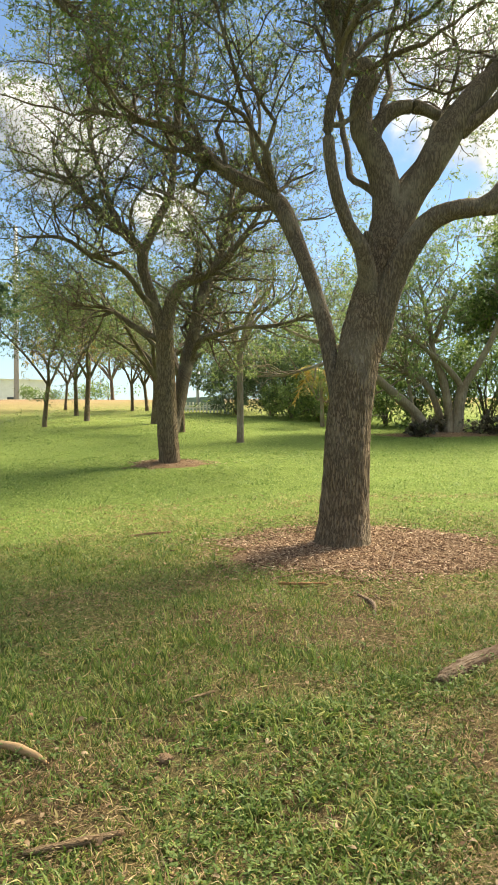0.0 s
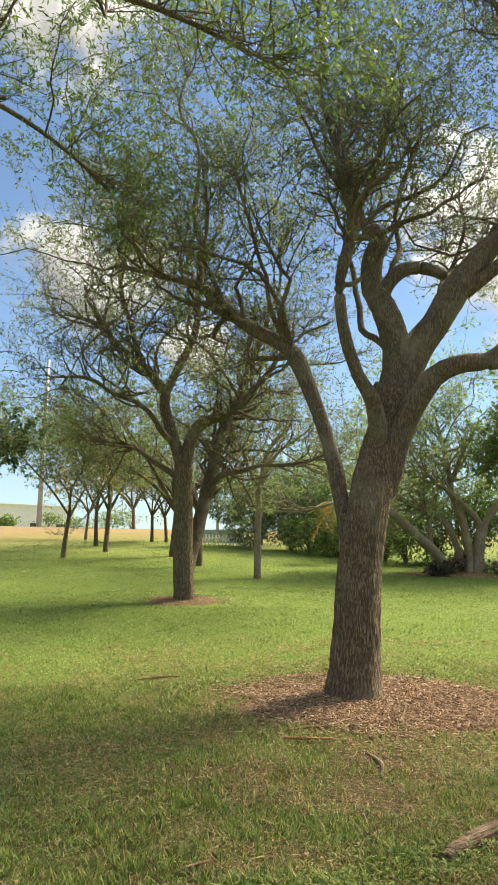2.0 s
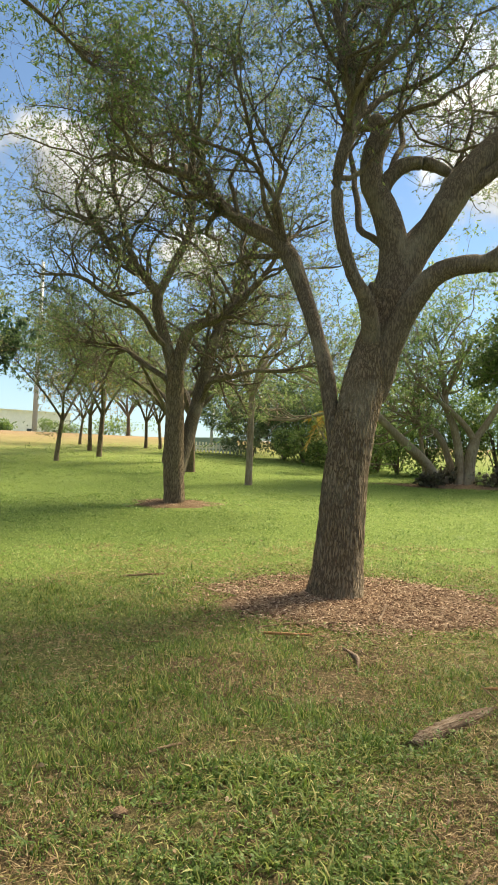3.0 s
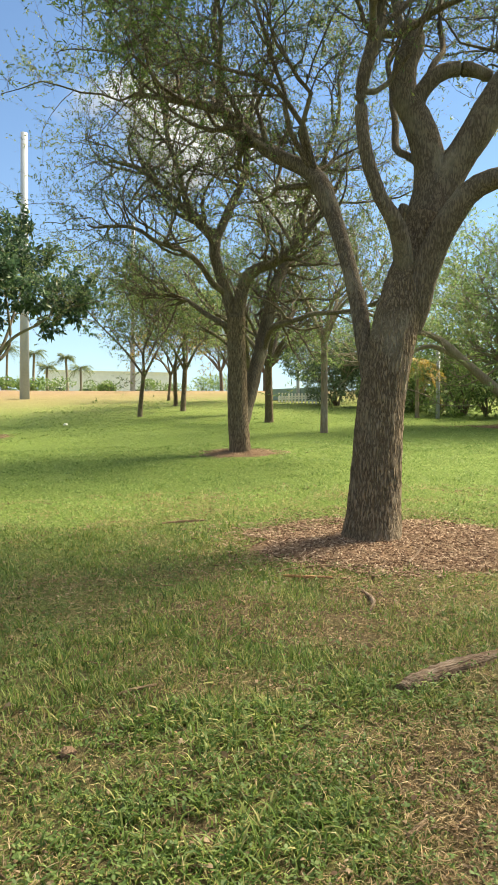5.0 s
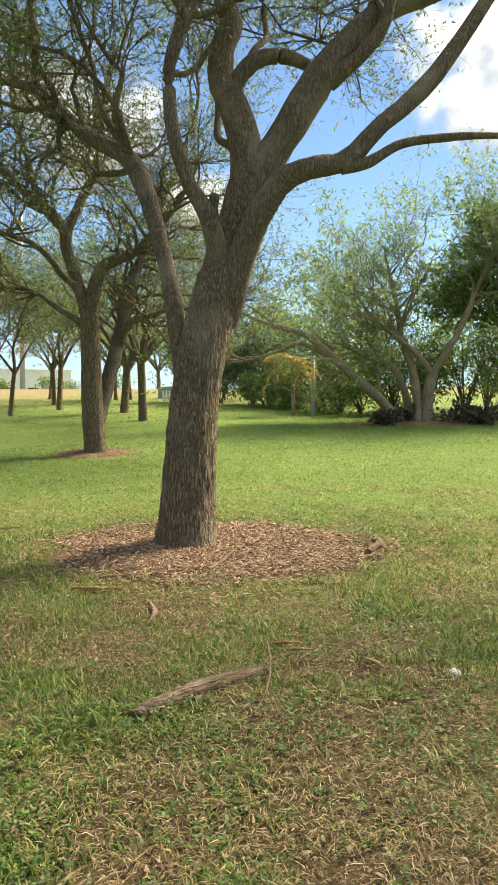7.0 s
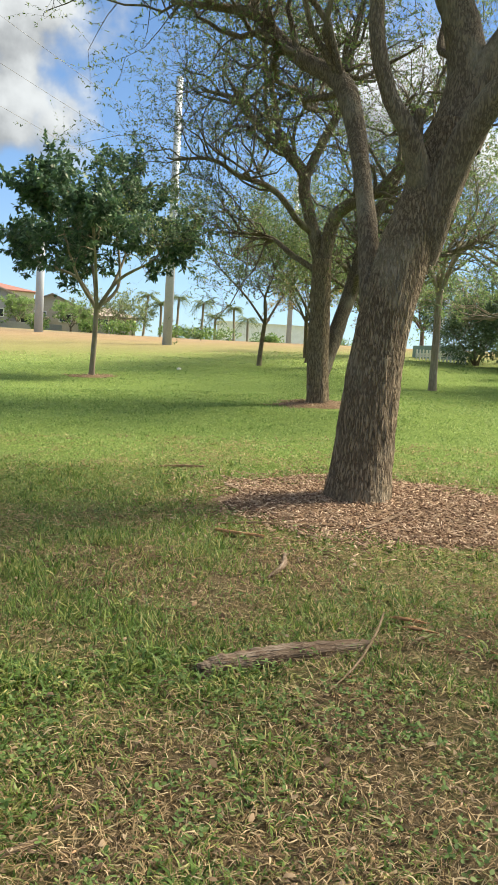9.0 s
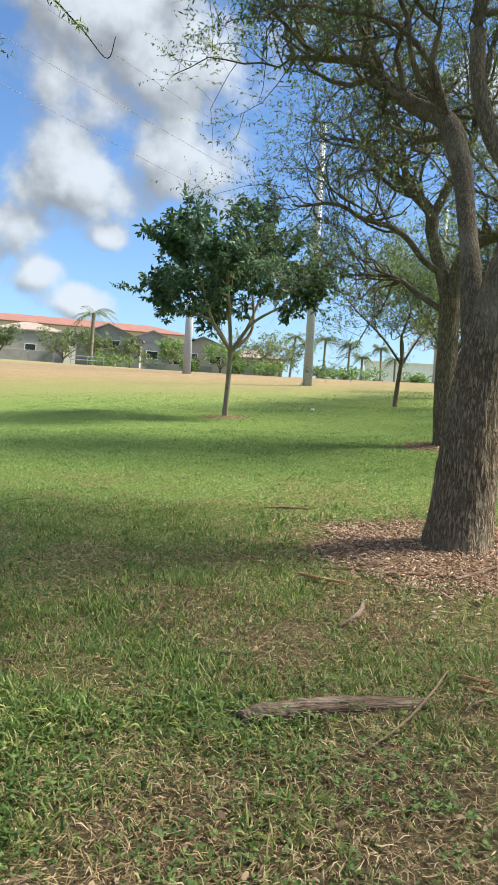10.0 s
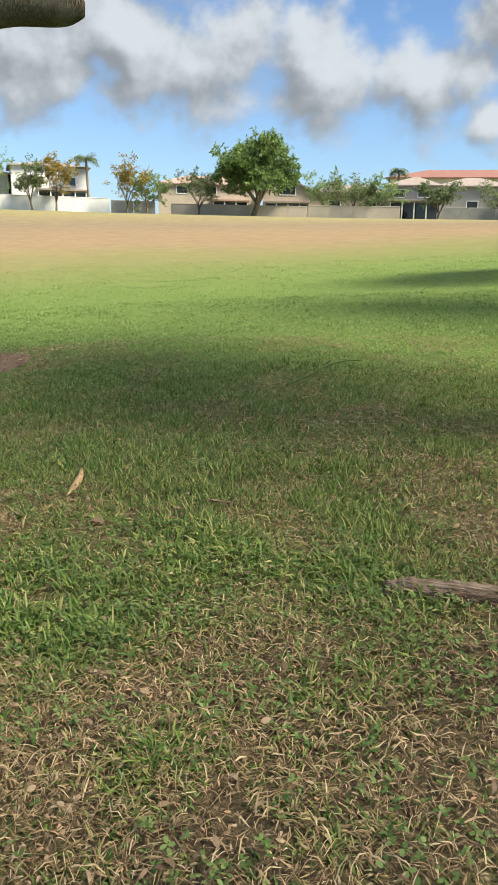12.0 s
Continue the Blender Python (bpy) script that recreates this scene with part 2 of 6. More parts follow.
def ground_material():
    m, n, l, b = mat("lawn", 0.95, 0.1)
    g = n.new("ShaderNodeNewGeometry")
    soil = noise_node(n, l, 1.1, 6.0)
    fine = noise_node(n, l, 48.0, 6.0, rough=0.7)
    wide = noise_node(n, l, 0.09, 4.0)
    green = ramp(n, [(0.34, (0.05, 0.08, 0.02)), (0.5, (0.13, 0.205, 0.05)), (0.68, (0.27, 0.385, 0.10))])
    l.new(fine.outputs["Fac"], green.inputs["Fac"])
    straw = ramp(n, [(0.3, (0.045, 0.036, 0.02)), (0.5, (0.125, 0.095, 0.054)), (0.72, (0.28, 0.21, 0.122))])
    l.new(fine.outputs["Fac"], straw.inputs["Fac"])
    patch = ramp(n, [(0.36, (0.5, 0.5, 0.5)), (0.56, (1, 1, 1))])
    l.new(soil.outputs["Fac"], patch.inputs["Fac"])
    near_d = n.new("ShaderNodeVectorMath")
    near_d.operation = "DISTANCE"
    near_d.inputs[1].default_value = (1.2, 3.0, 0.2)
    l.new(g.outputs["Position"], near_d.inputs[0])
    worn = n.new("ShaderNodeMapRange")
    worn.inputs["From Min"].default_value, worn.inputs["From Max"].default_value = 2.2, 5.0
    worn.inputs["To Min"].default_value, worn.inputs["To Max"].default_value = 1.0, 0.12
    l.new(near_d.outputs["Value"], worn.inputs["Value"])
    wf = n.new("ShaderNodeMath")
    wf.operation = "MULTIPLY"
    l.new(patch.outputs["Color"], wf.inputs[0])
    l.new(worn.outputs["Result"], wf.inputs[1])
    near = mixed(n, l, wf.outputs[0], green.outputs["Color"], straw.outputs["Color"])
    # the unwatered field beyond the trees dries to tan
    sep = n.new("ShaderNodeVectorMath")
    sep.operation = "DISTANCE"
    sep.inputs[1].default_value = (4.0, 3.0, 1.0)
    l.new(g.outputs["Position"], sep.inputs[0])
    jit = n.new("ShaderNodeMath")
    jit.operation = "MULTIPLY_ADD"
    l.new(wide.outputs["Fac"], jit.inputs[0])
    jit.inputs[1].default_value = 14.0
    l.new(sep.outputs["Value"], jit.inputs[2])
    dry = ramp(n, [(0.0, (0, 0, 0)), (1.0, (1, 1, 1))])
    mr = n.new("ShaderNodeMapRange")
    mr.inputs["From Min"].default_value, mr.inputs["From Max"].default_value = 24.0, 46.0
    l.new(jit.outputs["Value"], mr.inputs["Value"])
    l.new(mr.outputs["Result"], dry.inputs["Fac"])
    bands = n.new("ShaderNodeMapRange")
    bands.inputs["From Min"].default_value, bands.inputs["From Max"].default_value = 26.0, 120.0
    l.new(jit.outputs["Value"], bands.inputs["Value"])
    tan = ramp(n, [(0.0, (0.26, 0.23, 0.10)), (0.12, (0.27, 0.205, 0.11)), (0.26, (0.27, 0.195, 0.115)), (0.36, (0.22, 0.17, 0.11)), (0.48, (0.26, 0.225, 0.11)), (0.8, (0.22, 0.23, 0.10))])
    l.new(bands.outputs["Result"], tan.inputs["Fac"])
    grain = noise_node(n, l, 1.3, 6.0)
    gr = ramp(n, [(0.3, (0.85, 0.85, 0.85)), (0.7, (1.06, 1.06, 1.06))])
    l.new(grain.outputs["Fac"], gr.inputs["Fac"])
    mul = n.new("ShaderNodeMix")
    mul.data_type, mul.blend_type = "RGBA", "MULTIPLY"
    mul.inputs["Factor"].default_value = 1.0
    l.new(tan.outputs["Color"], mul.inputs["A"])
    l.new(gr.outputs["Color"], mul.inputs["B"])
    l.new(mixed(n, l, dry.outputs["Color"], near, mul.outputs["Result"]), b.inputs["Base Color"])
    bump(n, l, b, fine.outputs["Fac"], 0.9, 0.04)
    return m


M_GROUND = ground_material()
M_BARK = bark_material("oak_bark", (0.14, 0.108, 0.076), (0.33, 0.265, 0.19), 1.5, 0.024, (1, 1, 0.19), 0.0, 0.8, 0.12)
M_LIMB = bark_material("oak_limb_bark", (0.10, 0.082, 0.064), (0.26, 0.215, 0.165), 1.5, 0.012, (1, 1, 0.22), 0.0, 0.65, 0.12)
M_PALE = bark_material("pale_bark", (0.20, 0.165, 0.125), (0.46, 0.40, 0.32), 0.7, 0.01)
M_OAK = leaf_material("oak_leaf", [(0.0, (0.065, 0.10, 0.045)), (0.5, (0.12, 0.18, 0.07)), (0.85, (0.185, 0.255, 0.095)), (0.96, (0.27, 0.275, 0.11)), (1.0, (0.28, 0.19, 0.095))], through=0.55)
M_BRIGHT = leaf_material("fresh_leaf", [(0.0, (0.06, 0.11, 0.035)), (0.5, (0.12, 0.20, 0.055)), (1.0, (0.20, 0.29, 0.085))], through=0.55)
M_DARKLEAF = leaf_material("glossy_dark_leaf", [(0.0, (0.032, 0.07, 0.042)), (0.6, (0.065, 0.125, 0.068)), (1.0, (0.11, 0.185, 0.09))], 0.5, 0.3, 0.35)
M_HEDGE = leaf_material("hedge_leaf", [(0.0, (0.075, 0.13, 0.042)), (0.6, (0.16, 0.25, 0.08)), (1.0, (0.28, 0.37, 0.12))], 0.5, 0.5)
M_EVERGREEN = leaf_material("evergreen_needle", [(0.0, (0.06, 0.10, 0.055)), (0.6, (0.115, 0.175, 0.085)), (1.0, (0.18, 0.25, 0.12))], 0.6, 0.35)
M_PURPLE = leaf_material("purple_leaf", [(0.0, (0.05, 0.045, 0.04)), (0.6, (0.09, 0.08, 0.06)), (1.0, (0.14, 0.15, 0.09))], 0.4, 0.3)
M_GARDEN = leaf_material("garden_leaf", [(0.0, (0.11, 0.19, 0.065)), (0.5, (0.20, 0.30, 0.105)), (1.0, (0.31, 0.40, 0.16))], 0.45, 0.55)
M_YELLOW = leaf_material("yellow_frond", [(0.0, (0.28, 0.20, 0.05)), (1.0, (0.45, 0.33, 0.08))], 0.6, 0.4)
M_PALM = leaf_material("palm_leaf", [(0.0, (0.10, 0.14, 0.07)), (1.0, (0.20, 0.25, 0.11))], 0.5, 0.4)
M_AUTUMN = leaf_material("turning_leaf", [(0.0, (0.16, 0.15, 0.03)), (0.5, (0.30, 0.24, 0.04)), (1.0, (0.34, 0.20, 0.05))], 0.5, 0.4)
M_BLADE = leaf_material("grass_blade", [(0.0, (0.045, 0.095, 0.02)), (0.35, (0.105, 0.185, 0.04)), (0.65, (0.175, 0.265, 0.06)), (0.85, (0.30, 0.335, 0.10)), (1.0, (0.48, 0.41, 0.19))], 0.48, 0.4, 0.3)
M_FARBLADE = leaf_material("lawn_blade", [(0.0, (0.085, 0.155, 0.036)), (0.5, (0.18, 0.285, 0.08)), (1.0, (0.34, 0.425, 0.16))], 0.5, 0.5, 0.3)
# far foliage: distance haze put into the leaf colour by lightening it
M_FAR = leaf_material("hazed_far_leaf", [(0.0, (0.10, 0.135, 0.065)), (0.5, (0.17, 0.215, 0.10)), (1.0, (0.26, 0.30, 0.14))], 0.6, 0.5)
M_STRAW = leaf_material("dry_blade", [(0.0, (0.11, 0.072, 0.04)), (0.4, (0.26, 0.185, 0.10)), (0.8, (0.42, 0.315, 0.18)), (1.0, (0.56, 0.45, 0.29))], 0.75, 0.25, 0.15)
M_WEED = leaf_material("clover_leaf", [(0.0, (0.06, 0.11, 0.03)), (0.6, (0.11, 0.18, 0.05)), (1.0, (0.19, 0.26, 0.085))], 0.55, 0.3, 0.25)
M_DEADLEAF = leaf_material("fallen_leaf", [(0.0, (0.10, 0.06, 0.034)), (0.5, (0.23, 0.155, 0.09)), (0.85, (0.35, 0.26, 0.165)), (1.0, (0.40, 0.21, 0.11))], 0.6, 0.15)
M_CHIP = leaf_material("wood_chip", [(0.0, (0.07, 0.042, 0.028)), (0.35, (0.185, 0.112, 0.073)), (0.75, (0.33, 0.235, 0.165)), (1.0, (0.50, 0.385, 0.29))], 0.85, 0.0, 0.2)
M_HOUSEWHITE = plain("weathered_white", (0.62, 0.625, 0.63), 0.8, 0.15, 0.7)
M_TAN = plain("dry_tan_bark", (0.36, 0.24, 0.135), 0.8, 0.3, 20.0)
M_MULCH = plain("mulch", (0.20, 0.135, 0.09), 0.95, 0.5, 14.0, 0.1, 0.02)
M_DEADWOOD = wood_material("dead_wood", (0.05, 0.033, 0.023), (0.17, 0.115, 0.08), (0.34, 0.27, 0.21))
M_ORANGE = wood_material("orange_wood", (0.22, 0.11, 0.055), (0.42, 0.23, 0.12), (0.55, 0.36, 0.21), 1.4)
M_TWIG = wood_material("tan_twig", (0.12, 0.08, 0.05), (0.25, 0.175, 0.11), (0.36, 0.27, 0.18), 1.6)
M_YTRUNK = bark_material("smooth_pale_bark", (0.20, 0.17, 0.13), (0.42, 0.37, 0.30), 0.5, 0.004)
M_STEEL = plain("weathered_steel", (0.36, 0.40, 0.45), 0.5, 0.12, 1.5, 0.4)
M_WIRE = plain("wire", (0.2, 0.2, 0.21), 0.6, 0.1)
M_WHITE = plain("white_paint", (0.78, 0.78, 0.76), 0.7, 0.12, 1.2)
M_TANWALL = plain("beige_stucco", (0.45, 0.385, 0.325), 0.85, 0.15, 0.8)
M_GREYWALL = plain("grey_stucco", (0.34, 0.33, 0.325), 0.85, 0.15, 0.8)
M_ROOF = plain("brown_shingle", (0.28, 0.235, 0.21), 0.9, 0.3, 2.0)
M_REDROOF = plain("red_tile", (0.25, 0.12, 0.098), 0.8, 0.2, 0.8)
M_GLASS = plain("dark_window", (0.03, 0.035, 0.04), 0.12, 0.2, 1.0, 0.6)
M_WOODFENCE = plain("weathered_fence", (0.34, 0.33, 0.32), 0.9, 0.25, 1.4)
M_TEAL = plain("teal_screen", (0.25, 0.36, 0.36), 0.7, 0.15, 2.0)
M_PAVE = plain("pink_paving", (0.46, 0.36, 0.32), 0.9, 0.2, 2.0)


# ---------------------------------------------------------------- mesh helpers
def mesh_np(name, v, f, material, smooth=False):
    """A mesh object's data from arrays: v (n, 3), f (m, 3 or 4)."""
    v, f = np.asarray(v, dtype=np.float32), np.asarray(f, dtype=np.int32)
    me = bpy.data.meshes.new(name)
    me.vertices.add(len(v))
    me.vertices.foreach_set("co", v.ravel())
    k = f.shape[1]
    me.loops.add(f.size)
    me.loops.foreach_set("vertex_index", f.ravel())
    me.polygons.add(len(f))
    me.polygons.foreach_set("loop_start", np.arange(0, f.size, k, dtype=np.int32))
    if smooth:
        me.polygons.foreach_set("use_smooth", np.ones(len(f), dtype=bool))
    me.update(calc_edges=True)
    me.materials.append(material)
    return me


def put_np(name, v, f, material, parent=None, smooth=False, label=""):
    ob = new(name, mesh_np(name, v, f, material, smooth))
    if parent is not None:
        ob.parent = parent
        ob.matrix_parent_inverse = parent.matrix_basis.inverted()
    return tagged(ob, label)


def part(name, bm, material, parent=None, label="", smooth=False):
    me = bpy.data.meshes.new(name)
    bm.to_mesh(me)
    bm.free()
    me.materials.append(material)
    for p in me.polygons:
        p.use_smooth = smooth
    ob = new(name, me)
    if parent is not None:
        ob.parent = parent
        ob.matrix_parent_inverse = parent.matrix_basis.inverted()
    return tagged(ob, label)


def thing(name, at, label, category, group="", kind=""):
    ob = new(name)
    ob.empty_display_size = 0.2
    ob.matrix_basis = Matrix.Translation(at)
    return tagged(ob, label, category, group, kind)


def box(bm, lo, hi, m=None, bevel=0.0):
    """A box between two corners, bevelled, laid by m."""
    c = [(a + b) / 2 for a, b in zip(lo, hi)]
    s = [abs(b - a) for a, b in zip(lo, hi)]
    t = Matrix.Translation(c) @ Matrix.Diagonal((*s, 1))
    made = bmesh.ops.create_cube(bm, size=1.0, matrix=(m @ t) if m else t)
    if bevel:
        es = list({e for v in made["verts"] for e in v.link_edges})
        bmesh.ops.bevel(bm, geom=es, offset=bevel, segments=1, affect="EDGES", profile=0.5)


def cyl(bm, r1, r2, h, m, sides=16):
    bmesh.ops.create_cone(bm, cap_ends=True, segments=sides, radius1=r1, radius2=r2, depth=h, matrix=m @ Matrix.Translation((0, 0, h / 2)))


def spline(points, k):
    """k places along a smooth curve through rows of (x, y, z, r)."""
    p = np.asarray(points, dtype=float)
    q = np.vstack([2 * p[0] - p[1], p, 2 * p[-1] - p[-2]])
    u = np.linspace(0, len(p) - 1 - 1e-6, k)
    i = u.astype(int)
    t = (u - i)[:, None]
    a, b, c, d = q[i], q[i + 1], q[i + 2], q[i + 3]
    return 0.5 * (2 * b + (c - a) * t + (2 * a - 5 * b + 4 * c - d) * t * t + (3 * b - a - 3 * c + d) * t ** 3)


def tubes(P, R, sides=6):
    """Vertices and quads of many tubes at once: P (n, k, 3), R (n, k)."""
    n, k, _ = P.shape
    T = np.gradient(P, axis=1)
    T /= np.linalg.norm(T, axis=2, keepdims=True) + 1e-9
    ref = np.where(np.abs(T[:, :1, 2:3]) > 0.9, np.array([[[1.0, 0, 0]]]), np.array([[[0, 0, 1.0]]]))
    ref = np.broadcast_to(ref, P.shape)
    U = np.cross(T, ref)
    U /= np.linalg.norm(U, axis=2, keepdims=True) + 1e-9
    W = np.cross(T, U)
    a = np.linspace(0, 2 * np.pi, sides, endpoint=False)
    ring = U[:, :, None, :] * np.cos(a)[None, None, :, None] + W[:, :, None, :] * np.sin(a)[None, None, :, None]
    V = P[:, :, None, :] + ring * R[:, :, None, None]
    idx = np.arange(n * k * sides).reshape(n, k, sides)
    nxt = np.roll(idx, -1, axis=2)
    F = np.stack([idx[:, :-1], nxt[:, :-1], nxt[:, 1:], idx[:, 1:]], axis=-1).reshape(-1, 4)
    return V.reshape(-1, 3), F


def grow(rng, P, R, n, length, up, out, centre, u0=0.3, k=6, rscale=0.6, rmax=0.05, wander=0.35, along=0.5, rtip=0.25):
    """n children on the parents P (m, k0, 3): curved branches that lean up and outward from centre."""
    m, k0, _ = P.shape
    span = np.linalg.norm(P[:, -1] - P[:, 0], axis=1) + 0.05
    i = rng.choice(m, n, p=span / span.sum())
    u = u0 + (1 - u0) * rng.random(n) ** 0.8
    f = u * (k0 - 1)
    j = np.minimum(f.astype(int), k0 - 2)
    t = (f - j)[:, None]
    S = P[i, j] * (1 - t) + P[i, j + 1] * t
    r = (R[i, j] * (1 - t[:, 0]) + R[i, j + 1] * t[:, 0])
    T = P[i, j + 1] - P[i, j]
    T /= np.linalg.norm(T, axis=1, keepdims=True) + 1e-9
    O = S - np.asarray(centre)
    O /= np.linalg.norm(O, axis=1, keepdims=True) + 1e-9
    D = along * T + 0.8 * rng.normal(size=(n, 3)) + out * O + np.array([0, 0, up])
    D[:, 2] = np.where(D[:, 2] < -0.3, -0.4 * D[:, 2], D[:, 2])
    D /= np.linalg.norm(D, axis=1, keepdims=True) + 1e-9
    L = length * (0.55 + 0.9 * rng.random(n))
    C = np.zeros((n, k, 3))
    C[:, 0] = S
    for a in range(1, k):
        D = D + wander * rng.normal(size=(n, 3)) + np.array([0, 0, up * 0.12])
        D /= np.linalg.norm(D, axis=1, keepdims=True) + 1e-9
        C[:, a] = C[:, a - 1] + D * (L / (k - 1))[:, None]
    r0 = np.minimum(r * rscale, rmax)
    return C, r0[:, None] * np.linspace(1, rtip, k)[None, :]


def leaves(rng, P, per, size, slim=0.38, droop=0.3, u0=0.15):
    """Kite-shaped leaves along the twigs P: vertices and quads."""
    n, k, _ = P.shape
    i = np.repeat(np.arange(n), per)
    f = (u0 + (1 - u0) * rng.random(len(i))) * (k - 1)
    j = np.minimum(f.astype(int), k - 2)
    t = (f - j)[:, None]
    B = P[i, j] * (1 - t) + P[i, j + 1] * t
    T = P[i, j + 1] - P[i, j]
    T /= np.linalg.norm(T, axis=1, keepdims=True) + 1e-9
    D = 0.6 * T + 0.75 * rng.normal(size=(len(i), 3)) - np.array([0, 0, droop])
    D /= np.linalg.norm(D, axis=1, keepdims=True) + 1e-9
    N = rng.normal(size=D.shape) * 0.7 + np.array([0, 0, 0.8])
    S = np.cross(D, N)
    S /= np.linalg.norm(S, axis=1, keepdims=True) + 1e-9
    N = np.cross(S, D)
    L = (size * (0.6 + 0.8 * rng.random(len(i))))[:, None]
    W = L * slim * 0.5
    V = np.stack([B, B + D * L * 0.45 + S * W + N * L * 0.06, B + D * L, B + D * L * 0.45 - S * W + N * L * 0.06], axis=1)
    return V.reshape(-1, 3), np.arange(len(i) * 4).reshape(-1, 4)


def lattice(x, y, cell, seed):
    """Smooth random field, 0 to 1."""
    g = np.random.RandomState(seed).rand(64, 64)
    u, v = np.asarray(x) / cell + 1000.0, np.asarray(y) / cell + 1000.0
    i, j = np.floor(u).astype(int), np.floor(v).astype(int)
    a, b = u - i, v - j
    a, b = a * a * (3 - 2 * a), b * b * (3 - 2 * b)
    h = lambda p, q: g[p % 64, q % 64]
    return (h(i, j) * (1 - a) + h(i + 1, j) * a) * (1 - b) + (h(i, j + 1) * (1 - a) + h(i + 1, j + 1) * a) * b


# ---------------------------------------------------------------- the ground
def land(x, y):
    """The broad shape of the park: a lawn that climbs ahead and eases into a wide field."""
    x, y = np.asarray(x, dtype=float), np.asarray(y, dtype=float)
    r = np.hypot(x - 1.5, y - 1.0)
    w = np.clip((r - 18) / 52, 0, 1)
    w = w * w * (3 - 2 * w)
    return (1 - w) * (0.0787 * y + 0.007 * x) + w * (1.4 + 0.0384 * np.minimum(r, 150))


def ground_z(x, y):
    """The lawn's surface: the land with its small dips and tussocks."""
    return land(x, y) + 0.028 * (lattice(x, y, 0.55, 3) - 0.5) + 0.05 * (lattice(x, y, 2.3, 4) - 0.5) + 0.018 * (lattice(x, y, 0.16, 5) - 0.5)


def gz(x, y):
    return float(ground_z(x, y))


def build_ground():
    rings = np.concatenate([[0.0], 0.25 * 1.047 ** np.arange(207)])
    rings = rings[rings < 2600]
    a = np.linspace(0, 2 * np.pi, 220, endpoint=False)
    x = 1.5 + rings[:, None] * np.cos(a)[None]
    y = 3.0 + rings[:, None] * np.sin(a)[None]
    v = np.stack([x, y, ground_z(x, y)], axis=-1).reshape(-1, 3)
    idx = np.arange(len(rings) * 220).reshape(len(rings), 220)
    nx = np.roll(idx, -1, axis=1)
    f = np.stack([idx[:-1], idx[1:], nx[1:], nx[:-1]], axis=-1).reshape(-1, 4)
    ob = put_np("ground", v, f[:, ::-1][:, [3, 2, 1, 0]], M_GROUND, smooth=True)
    tagged(ob, "mown park lawn, green near the trees and dry tan farther out", "lawn", kind="structure")


build_ground()


# ---------------------------------------------------------------- trees
def trunk_mesh(points, rings=150, sides=72, ridge=0.012, flare=0.0, seed=0, rf=5.5):
    """A trunk with furrowed bark and a flared, lobed foot."""
    s = spline(points, rings)
    P, R = s[None, :, :3], s[None, :, 3]
    V, F = tubes(P, R, sides)
    C = np.repeat(s[:, :3], sides, axis=0)
    rad = V - C
    rr = np.linalg.norm(rad, axis=1, keepdims=True) + 1e-9
    rad /= rr
    ang = np.tile(np.linspace(0, 2 * np.pi, sides, endpoint=False), rings)
    arc = np.repeat(np.concatenate([[0], np.cumsum(np.linalg.norm(np.diff(s[:, :3], axis=0), axis=1))]), sides)
    d = np.zeros(len(V))
    for i in range(len(V)):
        c, q = math.cos(ang[i]), math.sin(ang[i])
        d[i] = abs(noise.noise((c * rf + seed, q * rf, arc[i] * 5.5 + 0.6 * noise.noise((c * 4, q * 4, arc[i] * 6))))) * ridge * 2.2 + noise.noise((c * 1.3 + seed, q * 1.3, arc[i] * 1.1)) * ridge * 1.6
    lobe = flare * np.exp(-arc / 0.13) * (0.55 + 0.45 * np.cos(ang * 5 + seed))
    V = V + rad * (d + lobe)[:, None]
    return V, F


